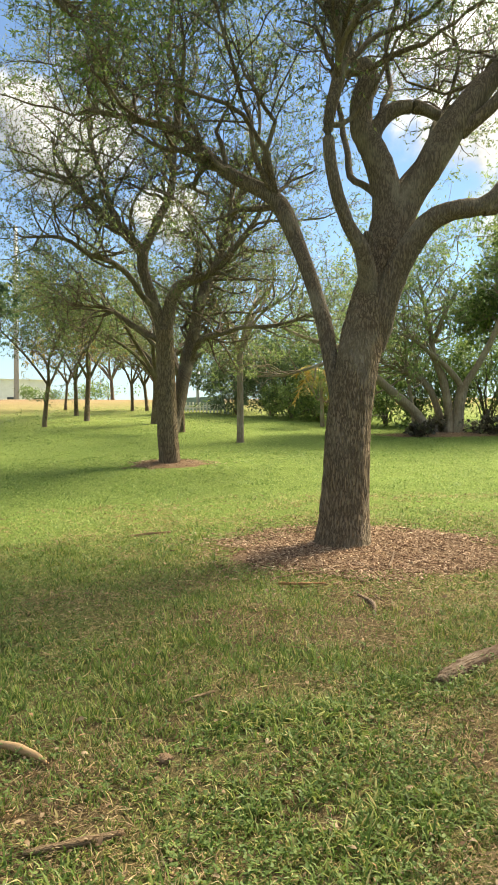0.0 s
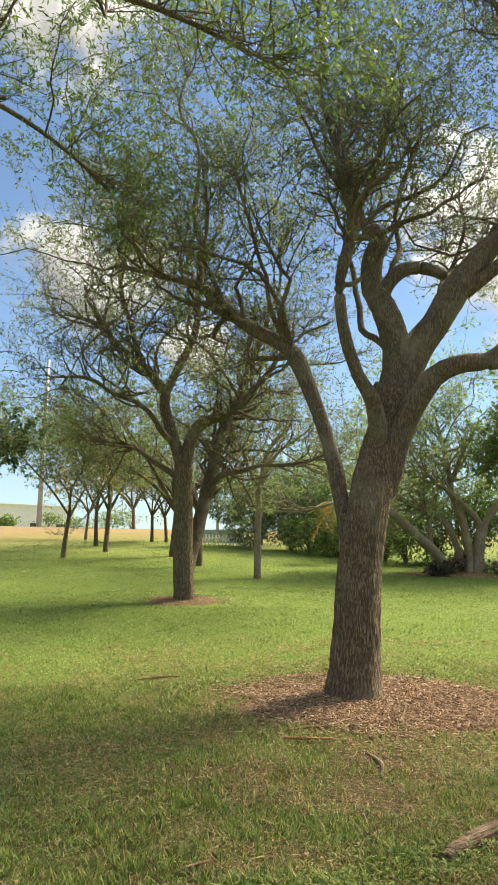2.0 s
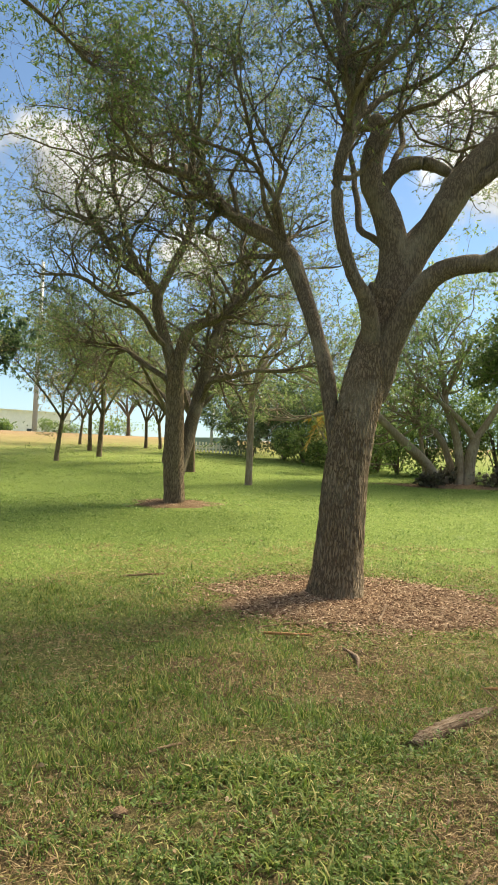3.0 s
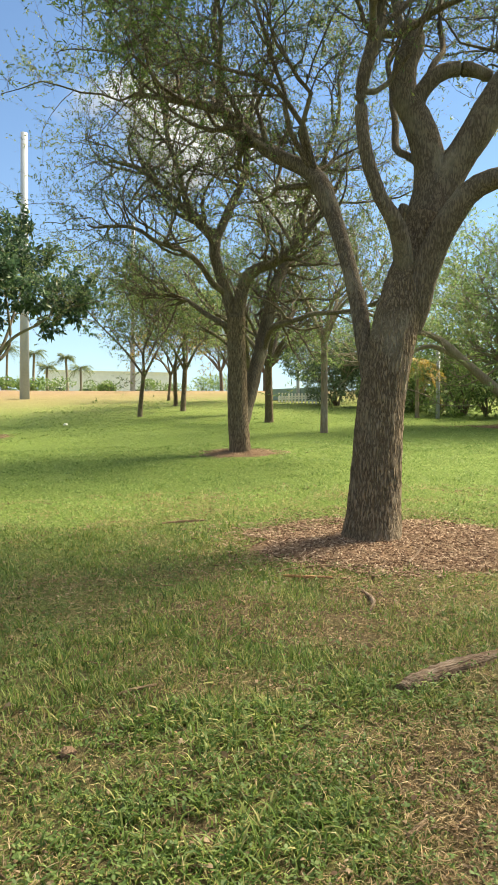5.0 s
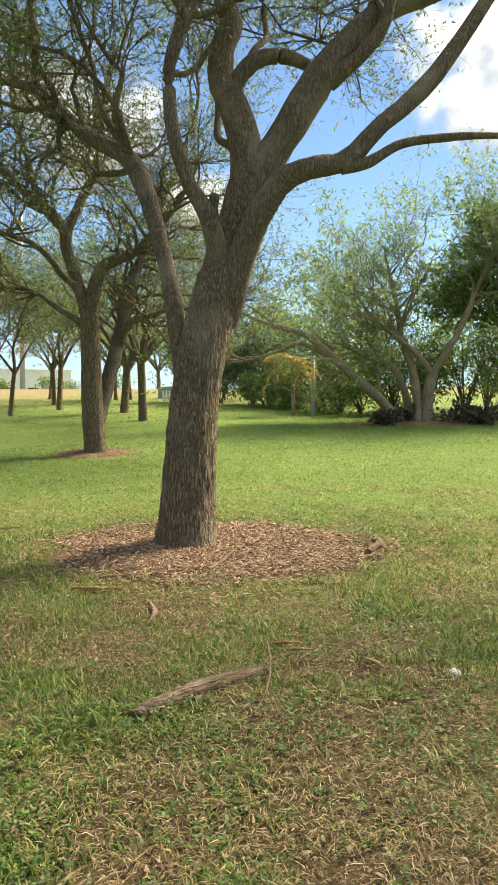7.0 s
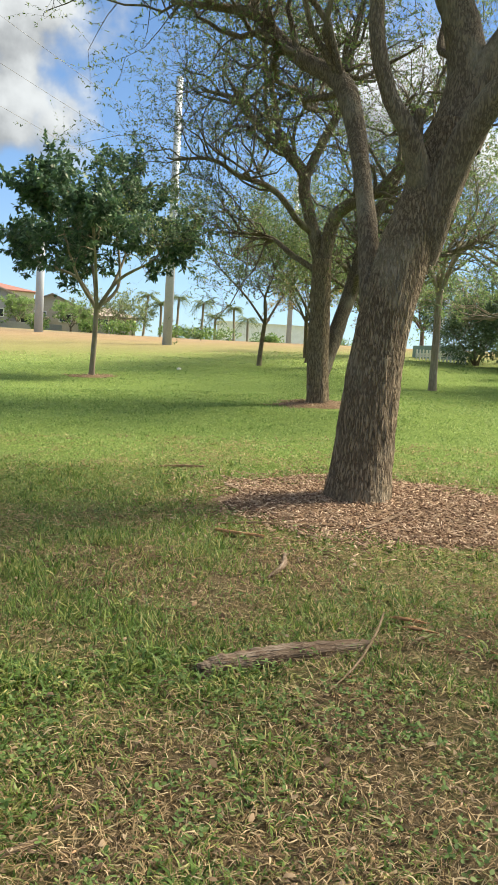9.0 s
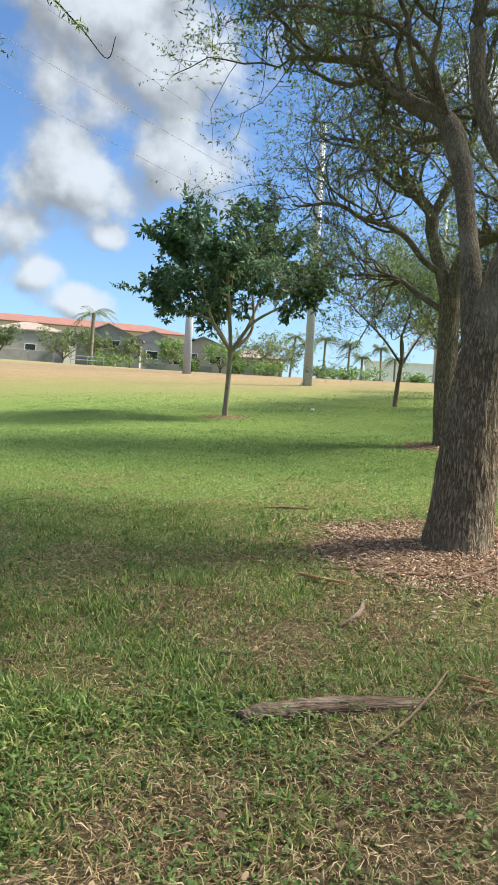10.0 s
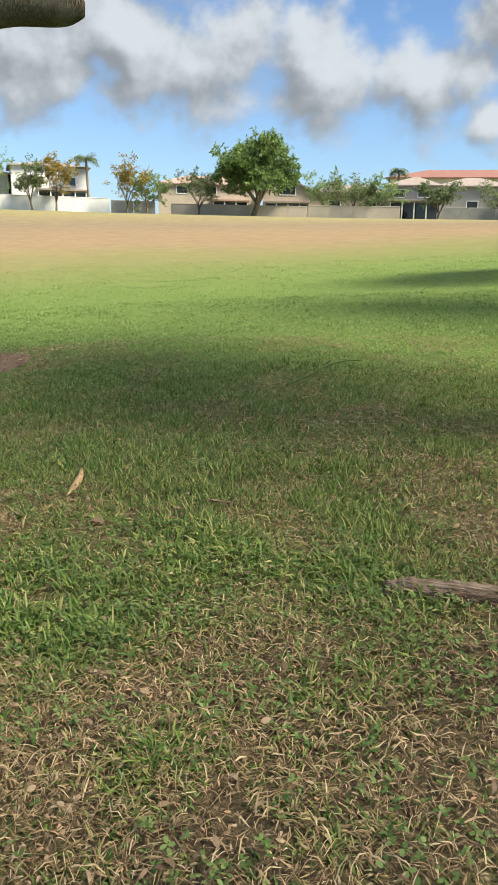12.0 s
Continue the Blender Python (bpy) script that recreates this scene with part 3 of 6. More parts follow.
def oak(label, at, trunk, limbs, crown, seed, group="park oaks", leaf_mat=None, bark=None, detail=1.0, name="oak_tree", bare=()):
    """trunk and limbs: rows of (x, y, z, r). crown: counts and lengths for the boughs, branches and twigs."""
    rng = np.random.RandomState(seed)
    leaf_mat, bark = leaf_mat or M_OAK, bark or M_BARK
    t = thing(name, at, label, "tree", group)
    V, F = trunk_mesh(trunk, int(40 + 150 * detail ** 2), int(16 + 112 * detail ** 2), 0.007 * min(1, trunk[0][3] / 0.2), 0.07 * detail, seed, 6 + 8 * detail)
    put_np("trunk", V, F, bark, t, True)
    P, R = [], []
    sides = max(8, int(18 * detail))
    for i, limb in enumerate(limbs):
        s = spline(limb, 28)
        if limb[0][3] < 0.056 and detail > 0.5:
            o = np.array([noise.noise_vector((s[j, 0] * 1.7 + 5 * i, s[j, 1] * 1.7, s[j, 2] * 1.7)) for j in range(28)])
            s[:, :3] += 0.16 * (o - o[0]) * np.minimum(1, np.arange(28) / 6)[:, None]
        w = np.array([noise.noise((s[j, 0] * 2, s[j, 1] * 2, s[j, 2] * 2 + seed)) for j in range(28)])
        rr = s[:, 3] * (1 + 0.14 * w)
        if i not in bare:
            P.append(s[:, :3])
            R.append(rr)
        d = s[-1, :3] - s[-2, :3]
        d /= np.linalg.norm(d)
        ends = [(*(s[-1, :3] + d * rr[-1] * 0.35), rr[-1] * 0.8), (*(s[-1, :3] + d * rr[-1] * 0.5), rr[-1] * 0.02)]
        q = np.vstack([np.column_stack([s[:, :3], rr]), ends])
        V, F = tubes(q[None, :, :3], q[None, :, 3], sides)
        if detail > 0.5:
            C = np.repeat(q[:, :3], sides, axis=0)
            k = np.array([noise.noise(Vector(v) * 11) for v in V])
            V = C + (V - C) * (1 + 0.10 * k[:, None])
        put_np("limb", V, F, M_LIMB if bark is M_BARK else bark, t, True)
    P, R = np.array(P), np.array(R)
    c = crown
    B1, Q1 = grow(rng, P, R, c["n1"], c["l1"], c.get("up", 0.35), c.get("out", 0.5), c["centre"], c.get("u0", 0.35), 10, 0.55, c.get("r1", 0.03), 0.34)
    B2, Q2 = grow(rng, B1, Q1, c["n2"], c["l2"], c.get("up2", 0.2), 0.35, c["centre"], 0.2, 6 if detail > 0.8 else 4, 0.6, 0.010, 0.45)
    B3, Q3 = grow(rng, B2, Q2, c["n3"], c["l3"], c.get("up3", 0.05), 0.25, c["centre"], 0.15, 3 if detail > 0.8 else 2, 0.6, 0.004, 0.3)
    va, fa = tubes(B1, Q1, 6 if detail > 0.5 else 4)
    vb, fb = tubes(B2, Q2, 3)
    vc, fc = tubes(B3[:4] if detail < 0.2 else B3, Q3[:4] if detail < 0.2 else Q3, 3)
    put_np("branchwork", np.vstack([va, vb, vc]), np.vstack([fa, fb + len(va), fc + len(va) + len(vb)]), M_LIMB if bark is M_BARK else bark, t, True, "fine grey-brown branches and twigs")["kind"] = "stuff"
    V, F = leaves(rng, B3, c["per"], c["leaf"], c.get("slim", 0.38), c.get("droop", 0.3))
    put_np("crown", V, F, leaf_mat, t, False, c.get("look", "sparse crown of small narrow olive-green leaves"))
    return t


# the large oak that the walk circles
oak("mature live oak with furrowed grey-brown trunk in a mulch bed", (0.70, 6.37, gz(0.7, 6.37)),
    [(0.705, 6.37, 0.40, 0.228), (0.715, 6.37, 0.60, 0.211), (0.725, 6.38, 0.80, 0.195), (0.745, 6.385, 1.14, 0.182), (0.770, 6.42, 1.55, 0.172), (0.825, 6.455, 1.92, 0.170), (0.915, 6.54, 2.31, 0.173), (1.03, 6.65, 2.67, 0.172), (1.12, 6.72, 3.05, 0.15)],
    [
        [(0.72, 6.47, 1.68, 0.092), (0.64, 6.55, 2.04, 0.068), (0.58, 6.65, 2.41, 0.065), (0.47, 6.80, 2.83, 0.063), (0.38, 6.95, 3.12, 0.068), (0.26, 7.05, 3.44, 0.081), (0.12, 7.15, 3.62, 0.075), (-0.19, 7.30, 3.82, 0.068), (-0.44, 7.40, 4.05, 0.060), (-0.71, 7.50, 4.31, 0.047), (-1.12, 7.60, 4.46, 0.034), (-1.60, 7.70, 4.60, 0.019)],
        [(0.98, 6.60, 2.5, 0.110), (0.88, 6.40, 2.91, 0.068), (0.75, 6.35, 3.13, 0.053), (0.64, 6.35, 3.47, 0.049), (0.60, 6.40, 3.83, 0.048), (0.61, 6.40, 4.03, 0.048), (0.70, 6.50, 4.38, 0.053), (0.74, 6.55, 4.61, 0.046), (0.61, 6.70, 5.16, 0.031), (0.67, 6.80, 5.88, 0.014)],
        [(1.10, 6.74, 2.95, 0.147), (1.15, 6.80, 3.45, 0.128), (1.06, 6.85, 3.84, 0.117), (0.95, 6.90, 4.09, 0.104), (0.95, 6.95, 4.36, 0.099), (1.02, 7.00, 4.58, 0.093), (0.97, 7.03, 4.72, 0.081)],
        [(1.00, 6.88, 3.95, 0.087), (1.08, 6.90, 4.12, 0.071), (1.22, 6.95, 4.28, 0.068), (1.42, 7.00, 4.33, 0.061), (1.62, 6.95, 4.24, 0.047)],
        [(1.12, 6.74, 2.95, 0.166), (1.30, 6.78, 3.40, 0.132), (1.53, 6.80, 3.78, 0.124), (1.71, 6.85, 4.08, 0.117), (1.97, 6.95, 4.43, 0.107), (2.27, 7.08, 4.73, 0.099), (2.75, 7.30, 5.01, 0.088), (3.32, 7.50, 5.42, 0.068), (4.0, 7.7, 6.0, 0.025)],
        [(1.78, 6.85, 4.05, 0.069), (2.02, 6.80, 4.23, 0.056), (2.20, 6.80, 4.46, 0.048), (2.28, 6.80, 4.80, 0.036), (2.4, 6.7, 5.5, 0.015)],
        [(0.96, 6.56, 2.15, 0.120), (1.10, 6.50, 2.59, 0.111), (1.23, 6.45, 2.90, 0.107), (1.42, 6.40, 3.16, 0.093), (1.64, 6.37, 3.25, 0.083), (1.87, 6.34, 3.28, 0.078), (2.10, 6.40, 3.53, 0.068), (2.44, 6.50, 3.84, 0.068), (2.70, 6.60, 4.19, 0.062), (2.95, 6.70, 4.57, 0.053), (3.36, 6.90, 5.20, 0.034), (3.7, 7.0, 5.9, 0.013)],
        [(1.84, 6.34, 3.25, 0.069), (2.03, 6.35, 3.27, 0.044), (2.26, 6.40, 3.41, 0.037), (2.56, 6.45, 3.47, 0.031), (2.95, 6.50, 3.50, 0.024), (3.60, 6.60, 3.49, 0.010)],
        [(1.0, 7.02, 4.60, 0.055), (0.9, 7.3, 5.0, 0.038), (0.75, 7.5, 5.5, 0.030), (0.7, 7.7, 6.2, 0.015)],
        [(0.2, 7.1, 3.55, 0.037), (0.05, 6.9, 3.95, 0.020), (-0.05, 6.8, 4.45, 0.017), (-0.3, 6.7, 5.2, 0.009)],
        [(2.27, 7.08, 4.70, 0.051), (2.55, 7.5, 6.1, 0.038), (2.4, 7.8, 7.5, 0.025), (2.2, 8.0, 8.6, 0.010)],
        [(0.74, 6.55, 4.58, 0.041), (0.55, 6.9, 6.0, 0.025), (0.4, 7.2, 7.3, 0.017), (0.2, 7.4, 8.4, 0.009)],
        [(-0.71, 7.50, 4.30, 0.037), (-0.85, 7.8, 5.5, 0.021), (-1.05, 8.1, 6.6, 0.015), (-1.0, 8.3, 7.6, 0.007)],
        [(3.3, 7.5, 5.40, 0.064), (3.45, 7.9, 6.5, 0.043), (3.2, 8.2, 7.7, 0.013)],
        [(3.30, 6.87, 5.10, 0.035), (3.55, 7.0, 5.9, 0.03), (3.6, 7.2, 6.9, 0.02), (3.4, 7.3, 7.8, 0.010)],
        [(3.20, 6.54, 3.50, 0.016), (3.8, 6.6, 3.75, 0.014), (4.3, 6.7, 4.3, 0.010), (4.6, 6.8, 4.9, 0.006)],
        [(1.12, 6.85, 3.40, 0.035), (0.85, 7.5, 4.3, 0.028), (0.95, 8.1, 5.3, 0.02), (1.1, 8.5, 6.3, 0.010)],
        [(1.20, 6.85, 3.50, 0.035), (1.65, 7.6, 4.2, 0.028), (2.1, 8.2, 5.0, 0.02), (2.2, 8.6, 6.0, 0.010)],
        [(1.05, 6.95, 4.00, 0.03), (1.35, 7.5, 4.9, 0.024), (1.5, 7.8, 5.9, 0.018), (1.4, 8.0, 7.0, 0.010)],
        [(0.95, 6.54, 2.72, 0.055), (0.885, 6.44, 2.92, 0.043), (0.87, 6.40, 3.03, 0.036)],
    ],
    dict(n1=210, l1=1.4, n2=1900, l2=0.75, n3=11000, l3=0.34, per=15, leaf=0.035, slim=0.36, centre=(0.9, 6.8, 3.6), up=0.5, out=0.7, u0=0.45), 11, bare=(2, 3, 4, 6, 7, 19))

# the second oak, with its twin stem
oak("mature live oak with twin grey-brown stems in a worn ring", (-1.27, 12.02, gz(-1.27, 12.02)),
    [(-1.27, 12.02, 0.77, 0.181), (-1.28, 12.02, 1.03, 0.161), (-1.32, 12.02, 1.66, 0.150), (-1.33, 12.02, 2.35, 0.137), (-1.35, 12.02, 3.01, 0.130)],
    [
        [(-1.35, 12.02, 2.90, 0.104), (-1.51, 12.02, 3.42, 0.088), (-1.68, 12.02, 3.95, 0.083), (-1.71, 12.02, 4.23, 0.088), (-2.09, 12.02, 4.62, 0.071), (-2.46, 12.02, 4.94, 0.060), (-2.83, 12.02, 5.31, 0.045), (-3.37, 12.02, 5.49, 0.021)],
        [(-1.69, 12.02, 4.14, 0.072), (-1.47, 12.13, 4.71, 0.066), (-1.27, 12.23, 5.21, 0.058), (-1.22, 12.33, 5.92, 0.043), (-1.15, 12.44, 6.63, 0.019)],
        [(-1.34, 12.02, 2.95, 0.104), (-1.23, 12.02, 3.52, 0.095), (-1.02, 11.92, 3.72, 0.086), (-0.67, 11.92, 3.86, 0.068), (-0.32, 11.81, 4.17, 0.052), (0.06, 11.81, 4.66, 0.031), (0.41, 11.71, 5.34, 0.012)],
        [(-1.29, 12.03, 1.14, 0.083), (-1.24, 12.10, 1.50, 0.109), (-1.10, 12.33, 2.21, 0.108), (-0.98, 12.54, 2.86, 0.104), (-0.82, 12.64, 3.63, 0.088), (-0.58, 12.85, 4.24, 0.064), (-0.41, 12.96, 4.85, 0.044), (-0.11, 13.16, 5.75, 0.016)],
        [(-1.51, 12.02, 3.37, 0.052), (-1.87, 11.50, 3.73, 0.041), (-2.49, 11.09, 4.04, 0.029), (-3.22, 10.78, 4.20, 0.012)],
        [(-1.16, 12.44, 6.48, 0.031), (-1.04, 12.64, 7.62, 0.021), (-1.04, 12.85, 8.66, 0.010)],
        [(-2.08, 12.02, 4.61, 0.052), (-2.59, 12.44, 6.17, 0.036), (-2.80, 12.75, 7.62, 0.012)],
        [(-0.42, 12.96, 4.82, 0.041), (-0.00, 13.27, 6.37, 0.031), (0.21, 13.47, 7.83, 0.012)],
        [(-1.04, 12.44, 2.54, 0.052), (-0.52, 12.13, 2.90, 0.041), (0.31, 11.92, 3.06, 0.029), (1.14, 11.81, 3.11, 0.012)],
        [(-1.35, 12.02, 2.80, 0.052), (-1.87, 12.13, 3.16, 0.037), (-2.49, 12.23, 3.42, 0.025), (-3.01, 12.23, 3.37, 0.010)],
    ],
    dict(n1=210, l1=1.4, n2=1700, l2=0.7, n3=8500, l3=0.34, per=11, leaf=0.036, centre=(-1.25, 12.25, 3.8), up=0.3, up2=0.2, up3=0.05, out=0.6, u0=0.3), 12, detail=0.6)


def small_oak(x, y, height, spread, r, seed, label, per=9, leaf=0.07, fork=0.32, n=7, group="park oaks", leaf_mat=None, n3=1500, up=0.45, bark=None):
    """A young or far oak: a slim stem that forks into a rounded crown."""
    rng = np.random.RandomState(seed)
    z = gz(x, y)
    f = z + height * fork
    lean = rng.normal(size=2) * 0.03 * height
    top = (x + lean[0], y + lean[1], f)
    trunk = [(x, y, z - 0.06, r * 1.15), (x, y, z + 0.15, r), (x + lean[0] * 0.4, y + lean[1] * 0.5, z + height * fork * 0.5, r * 0.88), (*top, r * 0.85)]
    limbs = []
    for i in range(n):
        a = 2 * math.pi * (i + rng.rand() * 0.7) / n
        s = spread * (0.35 + 0.35 * rng.rand())
        h = height * (1 - fork) * (0.6 + 0.3 * rng.rand())
        limbs.append([(top[0], top[1], f - 0.15 * height * fork, r * 0.55), (top[0] + s * 0.3 * math.cos(a), top[1] + s * 0.3 * math.sin(a), f + h * 0.28, r * 0.45), (top[0] + s * 0.75 * math.cos(a + 0.2), top[1] + s * 0.75 * math.sin(a + 0.2), f + h * 0.62, r * 0.28), (top[0] + s * math.cos(a), top[1] + s * math.sin(a), f + h, r * 0.1)])
    return oak(label, (x, y, z), trunk, limbs, dict(n1=60, l1=spread * 0.42, n2=min(300, n3 // 4), l2=spread * 0.22, n3=n3, l3=spread * 0.12, per=per, leaf=leaf, centre=(top[0], top[1], f + 0.1 * height), up=up, up2=0.35, out=0.45), seed, group, leaf_mat, bark, detail=0.15)


small_oak(-0.24, 15.9, 4.3, 2.5, 0.072, 21, "slender young oak with a straight pale stem", fork=0.48, per=9, leaf=0.055, bark=M_PALE, n3=800)
small_oak(-1.69, 18.5, 4.0, 3.2, 0.10, 22, "young oak with a dark stem in the lawn", fork=0.38)
small_oak(-2.60, 21.0, 4.0, 3.2, 0.11, 23, "young oak with a dark stem in the lawn", fork=0.34)
small_oak(-5.45, 20.5, 3.5, 2.9, 0.062, 24, "small oak with an open grey-green crown", fork=0.36, n=4)
small_oak(-4.78, 22.6, 3.9, 3.0, 0.08, 25, "small oak with an open grey-green crown", fork=0.36, n=4)
small_oak(-5.65, 25.1, 3.4, 2.8, 0.07, 26, "small oak with a yellowish green crown", fork=0.38, n=4, leaf_mat=M_GARDEN)
small_oak(-6.92, 29.0, 2.8, 2.2, 0.055, 28, "small yellowing tree on the dry field edge", fork=0.4, leaf_mat=M_AUTUMN, n3=700)
small_oak(-4.25, 27.8, 3.0, 2.2, 0.06, 29, "small far tree on the dry field", fork=0.36, leaf_mat=M_FAR, n3=700)
small_oak(-3.75, 27.9, 2.9, 2.2, 0.06, 30, "small far tree on the dry field", fork=0.36, leaf_mat=M_FAR, n3=700)
small_oak(-8.2, 46.0, 4.4, 3.6, 0.11, 31, "yellow-green tree far across the field", fork=0.3, leaf=0.12, leaf_mat=M_AUTUMN, n3=700)
small_oak(-6.4, 52.0, 4.6, 4.4, 0.14, 32, "small far tree on the dry field", fork=0.3, leaf=0.12, leaf_mat=M_FAR, n3=700)


# the neighbouring oak whose boughs hang over the first stand
overhang = oak("live oak with boughs that hang over the lawn", (-5.3, 2.3, gz(-5.3, 2.3)),
    [(-5.3, 2.3, 0.05, 0.25), (-5.28, 2.3, 0.5, 0.21), (-5.2, 2.35, 1.3, 0.195), (-5.1, 2.4, 2.1, 0.20)],
    [
        [(-5.1, 2.4, 1.95, 0.13), (-4.6, 2.9, 3.0, 0.11), (-3.8, 3.2, 3.9, 0.085), (-2.8, 3.5, 4.5, 0.055), (-1.7, 3.9, 4.85, 0.035), (-0.8, 4.2, 4.9, 0.02), (0.1, 4.5, 4.65, 0.008)],
        [(-5.1, 2.4, 1.95, 0.12), (-4.9, 3.2, 3.1, 0.10), (-4.2, 4.2, 4.2, 0.075), (-3.2, 5.2, 4.9, 0.05), (-2.2, 5.8, 5.3, 0.02)],
        [(-5.1, 2.4, 1.95, 0.12), (-5.0, 1.6, 3.2, 0.1), (-4.2, 0.8, 4.3, 0.075), (-3.0, 0.3, 5.1, 0.05), (-1.6, 0.2, 5.6, 0.02)],
        [(-5.1, 2.4, 1.95, 0.12), (-5.8, 2.6, 3.2, 0.1), (-6.8, 2.8, 4.4, 0.06), (-7.8, 3.0, 5.2, 0.02)],
        [(-5.0, 2.45, 2.3, 0.13), (-4.5, 2.9, 3.05, 0.13), (-4.15, 3.35, 3.22, 0.16), (-3.98, 3.74, 3.24, 0.165), (-3.93, 3.86, 3.25, 0.13)],
        [(-2.8, 3.5, 4.5, 0.04), (-2.5, 4.8, 4.95, 0.028), (-1.95, 5.8, 5.05, 0.02), (-1.5, 6.6, 4.9, 0.012), (-1.2, 7.2, 4.6, 0.006)],
        [(-4.2, 4.2, 4.2, 0.05), (-4.4, 5.6, 5.1, 0.035), (-4.2, 6.8, 5.5, 0.02), (-3.75, 7.14, 5.1, 0.008), (-3.35, 7.16, 4.70, 0.006), (-3.18, 7.1, 4.85, 0.004)],
    ],
    dict(n1=80, l1=1.4, n2=560, l2=0.7, n3=2800, l3=0.34, per=16, leaf=0.046, slim=0.28, centre=(-4.6, 2.6, 3.6), up=0.6, up2=0.3, out=0.4, u0=0.5), 13, detail=0.3, leaf_mat=M_BRIGHT, bare=(4, 6))

rng = np.random.RandomState(15)
for tail, count in (([(-4.2, 6.8, 5.5, 1), (-3.9, 7.05, 5.25, 1), (-3.62, 7.15, 4.98, 1)], 46), ([(-3.75, 7.14, 5.1, 1), (-3.55, 7.0, 5.0, 1), (-3.42, 6.95, 4.93, 1)], 16)):
    V, F = leaves(rng, spline(tail, 8)[None, :, :3], count, 0.075, 0.26, 0.3)
    put_np("sprig", V, F, M_BRIGHT, overhang, False, "fresh green leaves on a hanging twig")

# leafy twigs that hang from the ends of two boughs
for rows, count in (([(-1.7, 3.9, 4.85, 0.035), (-0.8, 4.2, 4.9, 0.02), (-0.3, 4.4, 4.8, 0.012), (0.1, 4.5, 4.65, 0.008)], 24),
                    ([(-2.5, 4.8, 4.95, 0.028), (-1.95, 5.8, 5.05, 0.02), (-1.5, 6.6, 4.9, 0.012), (-1.2, 7.2, 4.6, 0.006)], 22)):
    bough = spline(rows, 10)
    mid = bough[4, :3] + np.array([0, 0, 0.3])
    C1, q1 = grow(rng, bough[None, :, :3], bough[None, :, 3], count, 0.75, -0.1, 0.2, mid, 0.3, 6, 0.6, 0.006, 0.3)
    C2, q2 = grow(rng, C1, q1, count * 8, 0.28, -0.1, 0.2, mid, 0.15, 3, 0.6, 0.003, 0.3)
    va, fa = tubes(C1, q1, 5)
    vb, fb = tubes(C2, q2, 3)
    put_np("hanging_branch", np.vstack([va, vb]), np.vstack([fa, fb + len(va)]), M_LIMB, overhang, True, "thin grey-brown hanging twigs")
    V, F = leaves(rng, C2, 13, 0.05, 0.3, 0.45)
    put_np("hanging_foliage", V, F, M_BRIGHT, overhang, False, "fresh green leaves on hanging twigs")

# the round-headed young tree that stands alone
ym = (-6.82, 14.7)
yz = gz(*ym)
oak("young broadleaf tree with a dense dark green rounded crown", (*ym, yz),
    [(*ym, yz - 0.05, 0.07), (ym[0], ym[1], yz + 0.12, 0.056), (ym[0] + 0.03, ym[1], yz + 0.8, 0.05), (ym[0] + 0.05, ym[1], yz + 1.45, 0.048)],
    [[(ym[0] + 0.05, ym[1], yz + 1.35, 0.042), (ym[0] + 0.05 + 0.45 * math.cos(a), ym[1] + 0.45 * math.sin(a), yz + 1.95, 0.03), (ym[0] + 0.05 + s * math.cos(a), ym[1] + s * math.sin(a), yz + h + 0.15, 0.02), (ym[0] + 0.05 + 1.25 * s * math.cos(a), ym[1] + 1.25 * s * math.sin(a), yz + h + 0.6, 0.008)]
     for a, s, h in ((0.2, 1.12, 2.2), (1.3, 0.9, 2.8), (2.3, 1.1, 2.4), (3.3, 1.25, 2.1), (4.2, 0.85, 2.8), (5.2, 1.1, 2.4), (0.9, 0.25, 3.3))],
    dict(n1=110, l1=0.68, n2=600, l2=0.42, n3=2000, l3=0.24, per=13, leaf=0.115, slim=0.42, droop=0.45, centre=(ym[0], ym[1], yz + 2.4), up=0.15, out=0.7, u0=0.5, look="dense crown of glossy dark green leaves"), 41, "", M_DARKLEAF, M_YTRUNK, 0.3, "broadleaf_tree")

# an unseen oak, added off to the right so its crown shades the near lawn
oak("unseen live oak with a broad sparse crown, added to shade the near lawn", (6.6, 5.0, gz(6.6, 5.0)),
    [(6.6, 5.0, 0.3, 0.25), (6.6, 5.0, 0.8, 0.2), (6.55, 5.05, 1.6, 0.19), (6.45, 5.1, 2.4, 0.19)],
    [[(6.45, 5.1, 2.2, 0.13), (5.9, 5.0, 3.4, 0.1), (5.2, 4.8, 4.6, 0.07), (4.5, 4.6, 5.6, 0.02)],
     [(6.45, 5.1, 2.2, 0.13), (6.2, 5.8, 3.5, 0.1), (5.5, 6.4, 4.8, 0.07), (4.8, 6.9, 5.9, 0.02)],
     [(6.45, 5.1, 2.2, 0.13), (6.6, 4.4, 3.5, 0.1), (6.2, 3.5, 4.8, 0.07), (5.6, 2.9, 5.8, 0.02)],
     [(6.45, 5.1, 2.2, 0.13), (7.0, 5.8, 3.5, 0.1), (7.2, 6.8, 4.8, 0.06), (6.8, 7.6, 5.8, 0.02)]],
    dict(n1=80, l1=1.5, n2=300, l2=0.7, n3=1000, l3=0.34, per=10, leaf=0.055, centre=(6.2, 5.1, 3.8), up=0.4, out=0.5, u0=0.45), 14, detail=0.3)


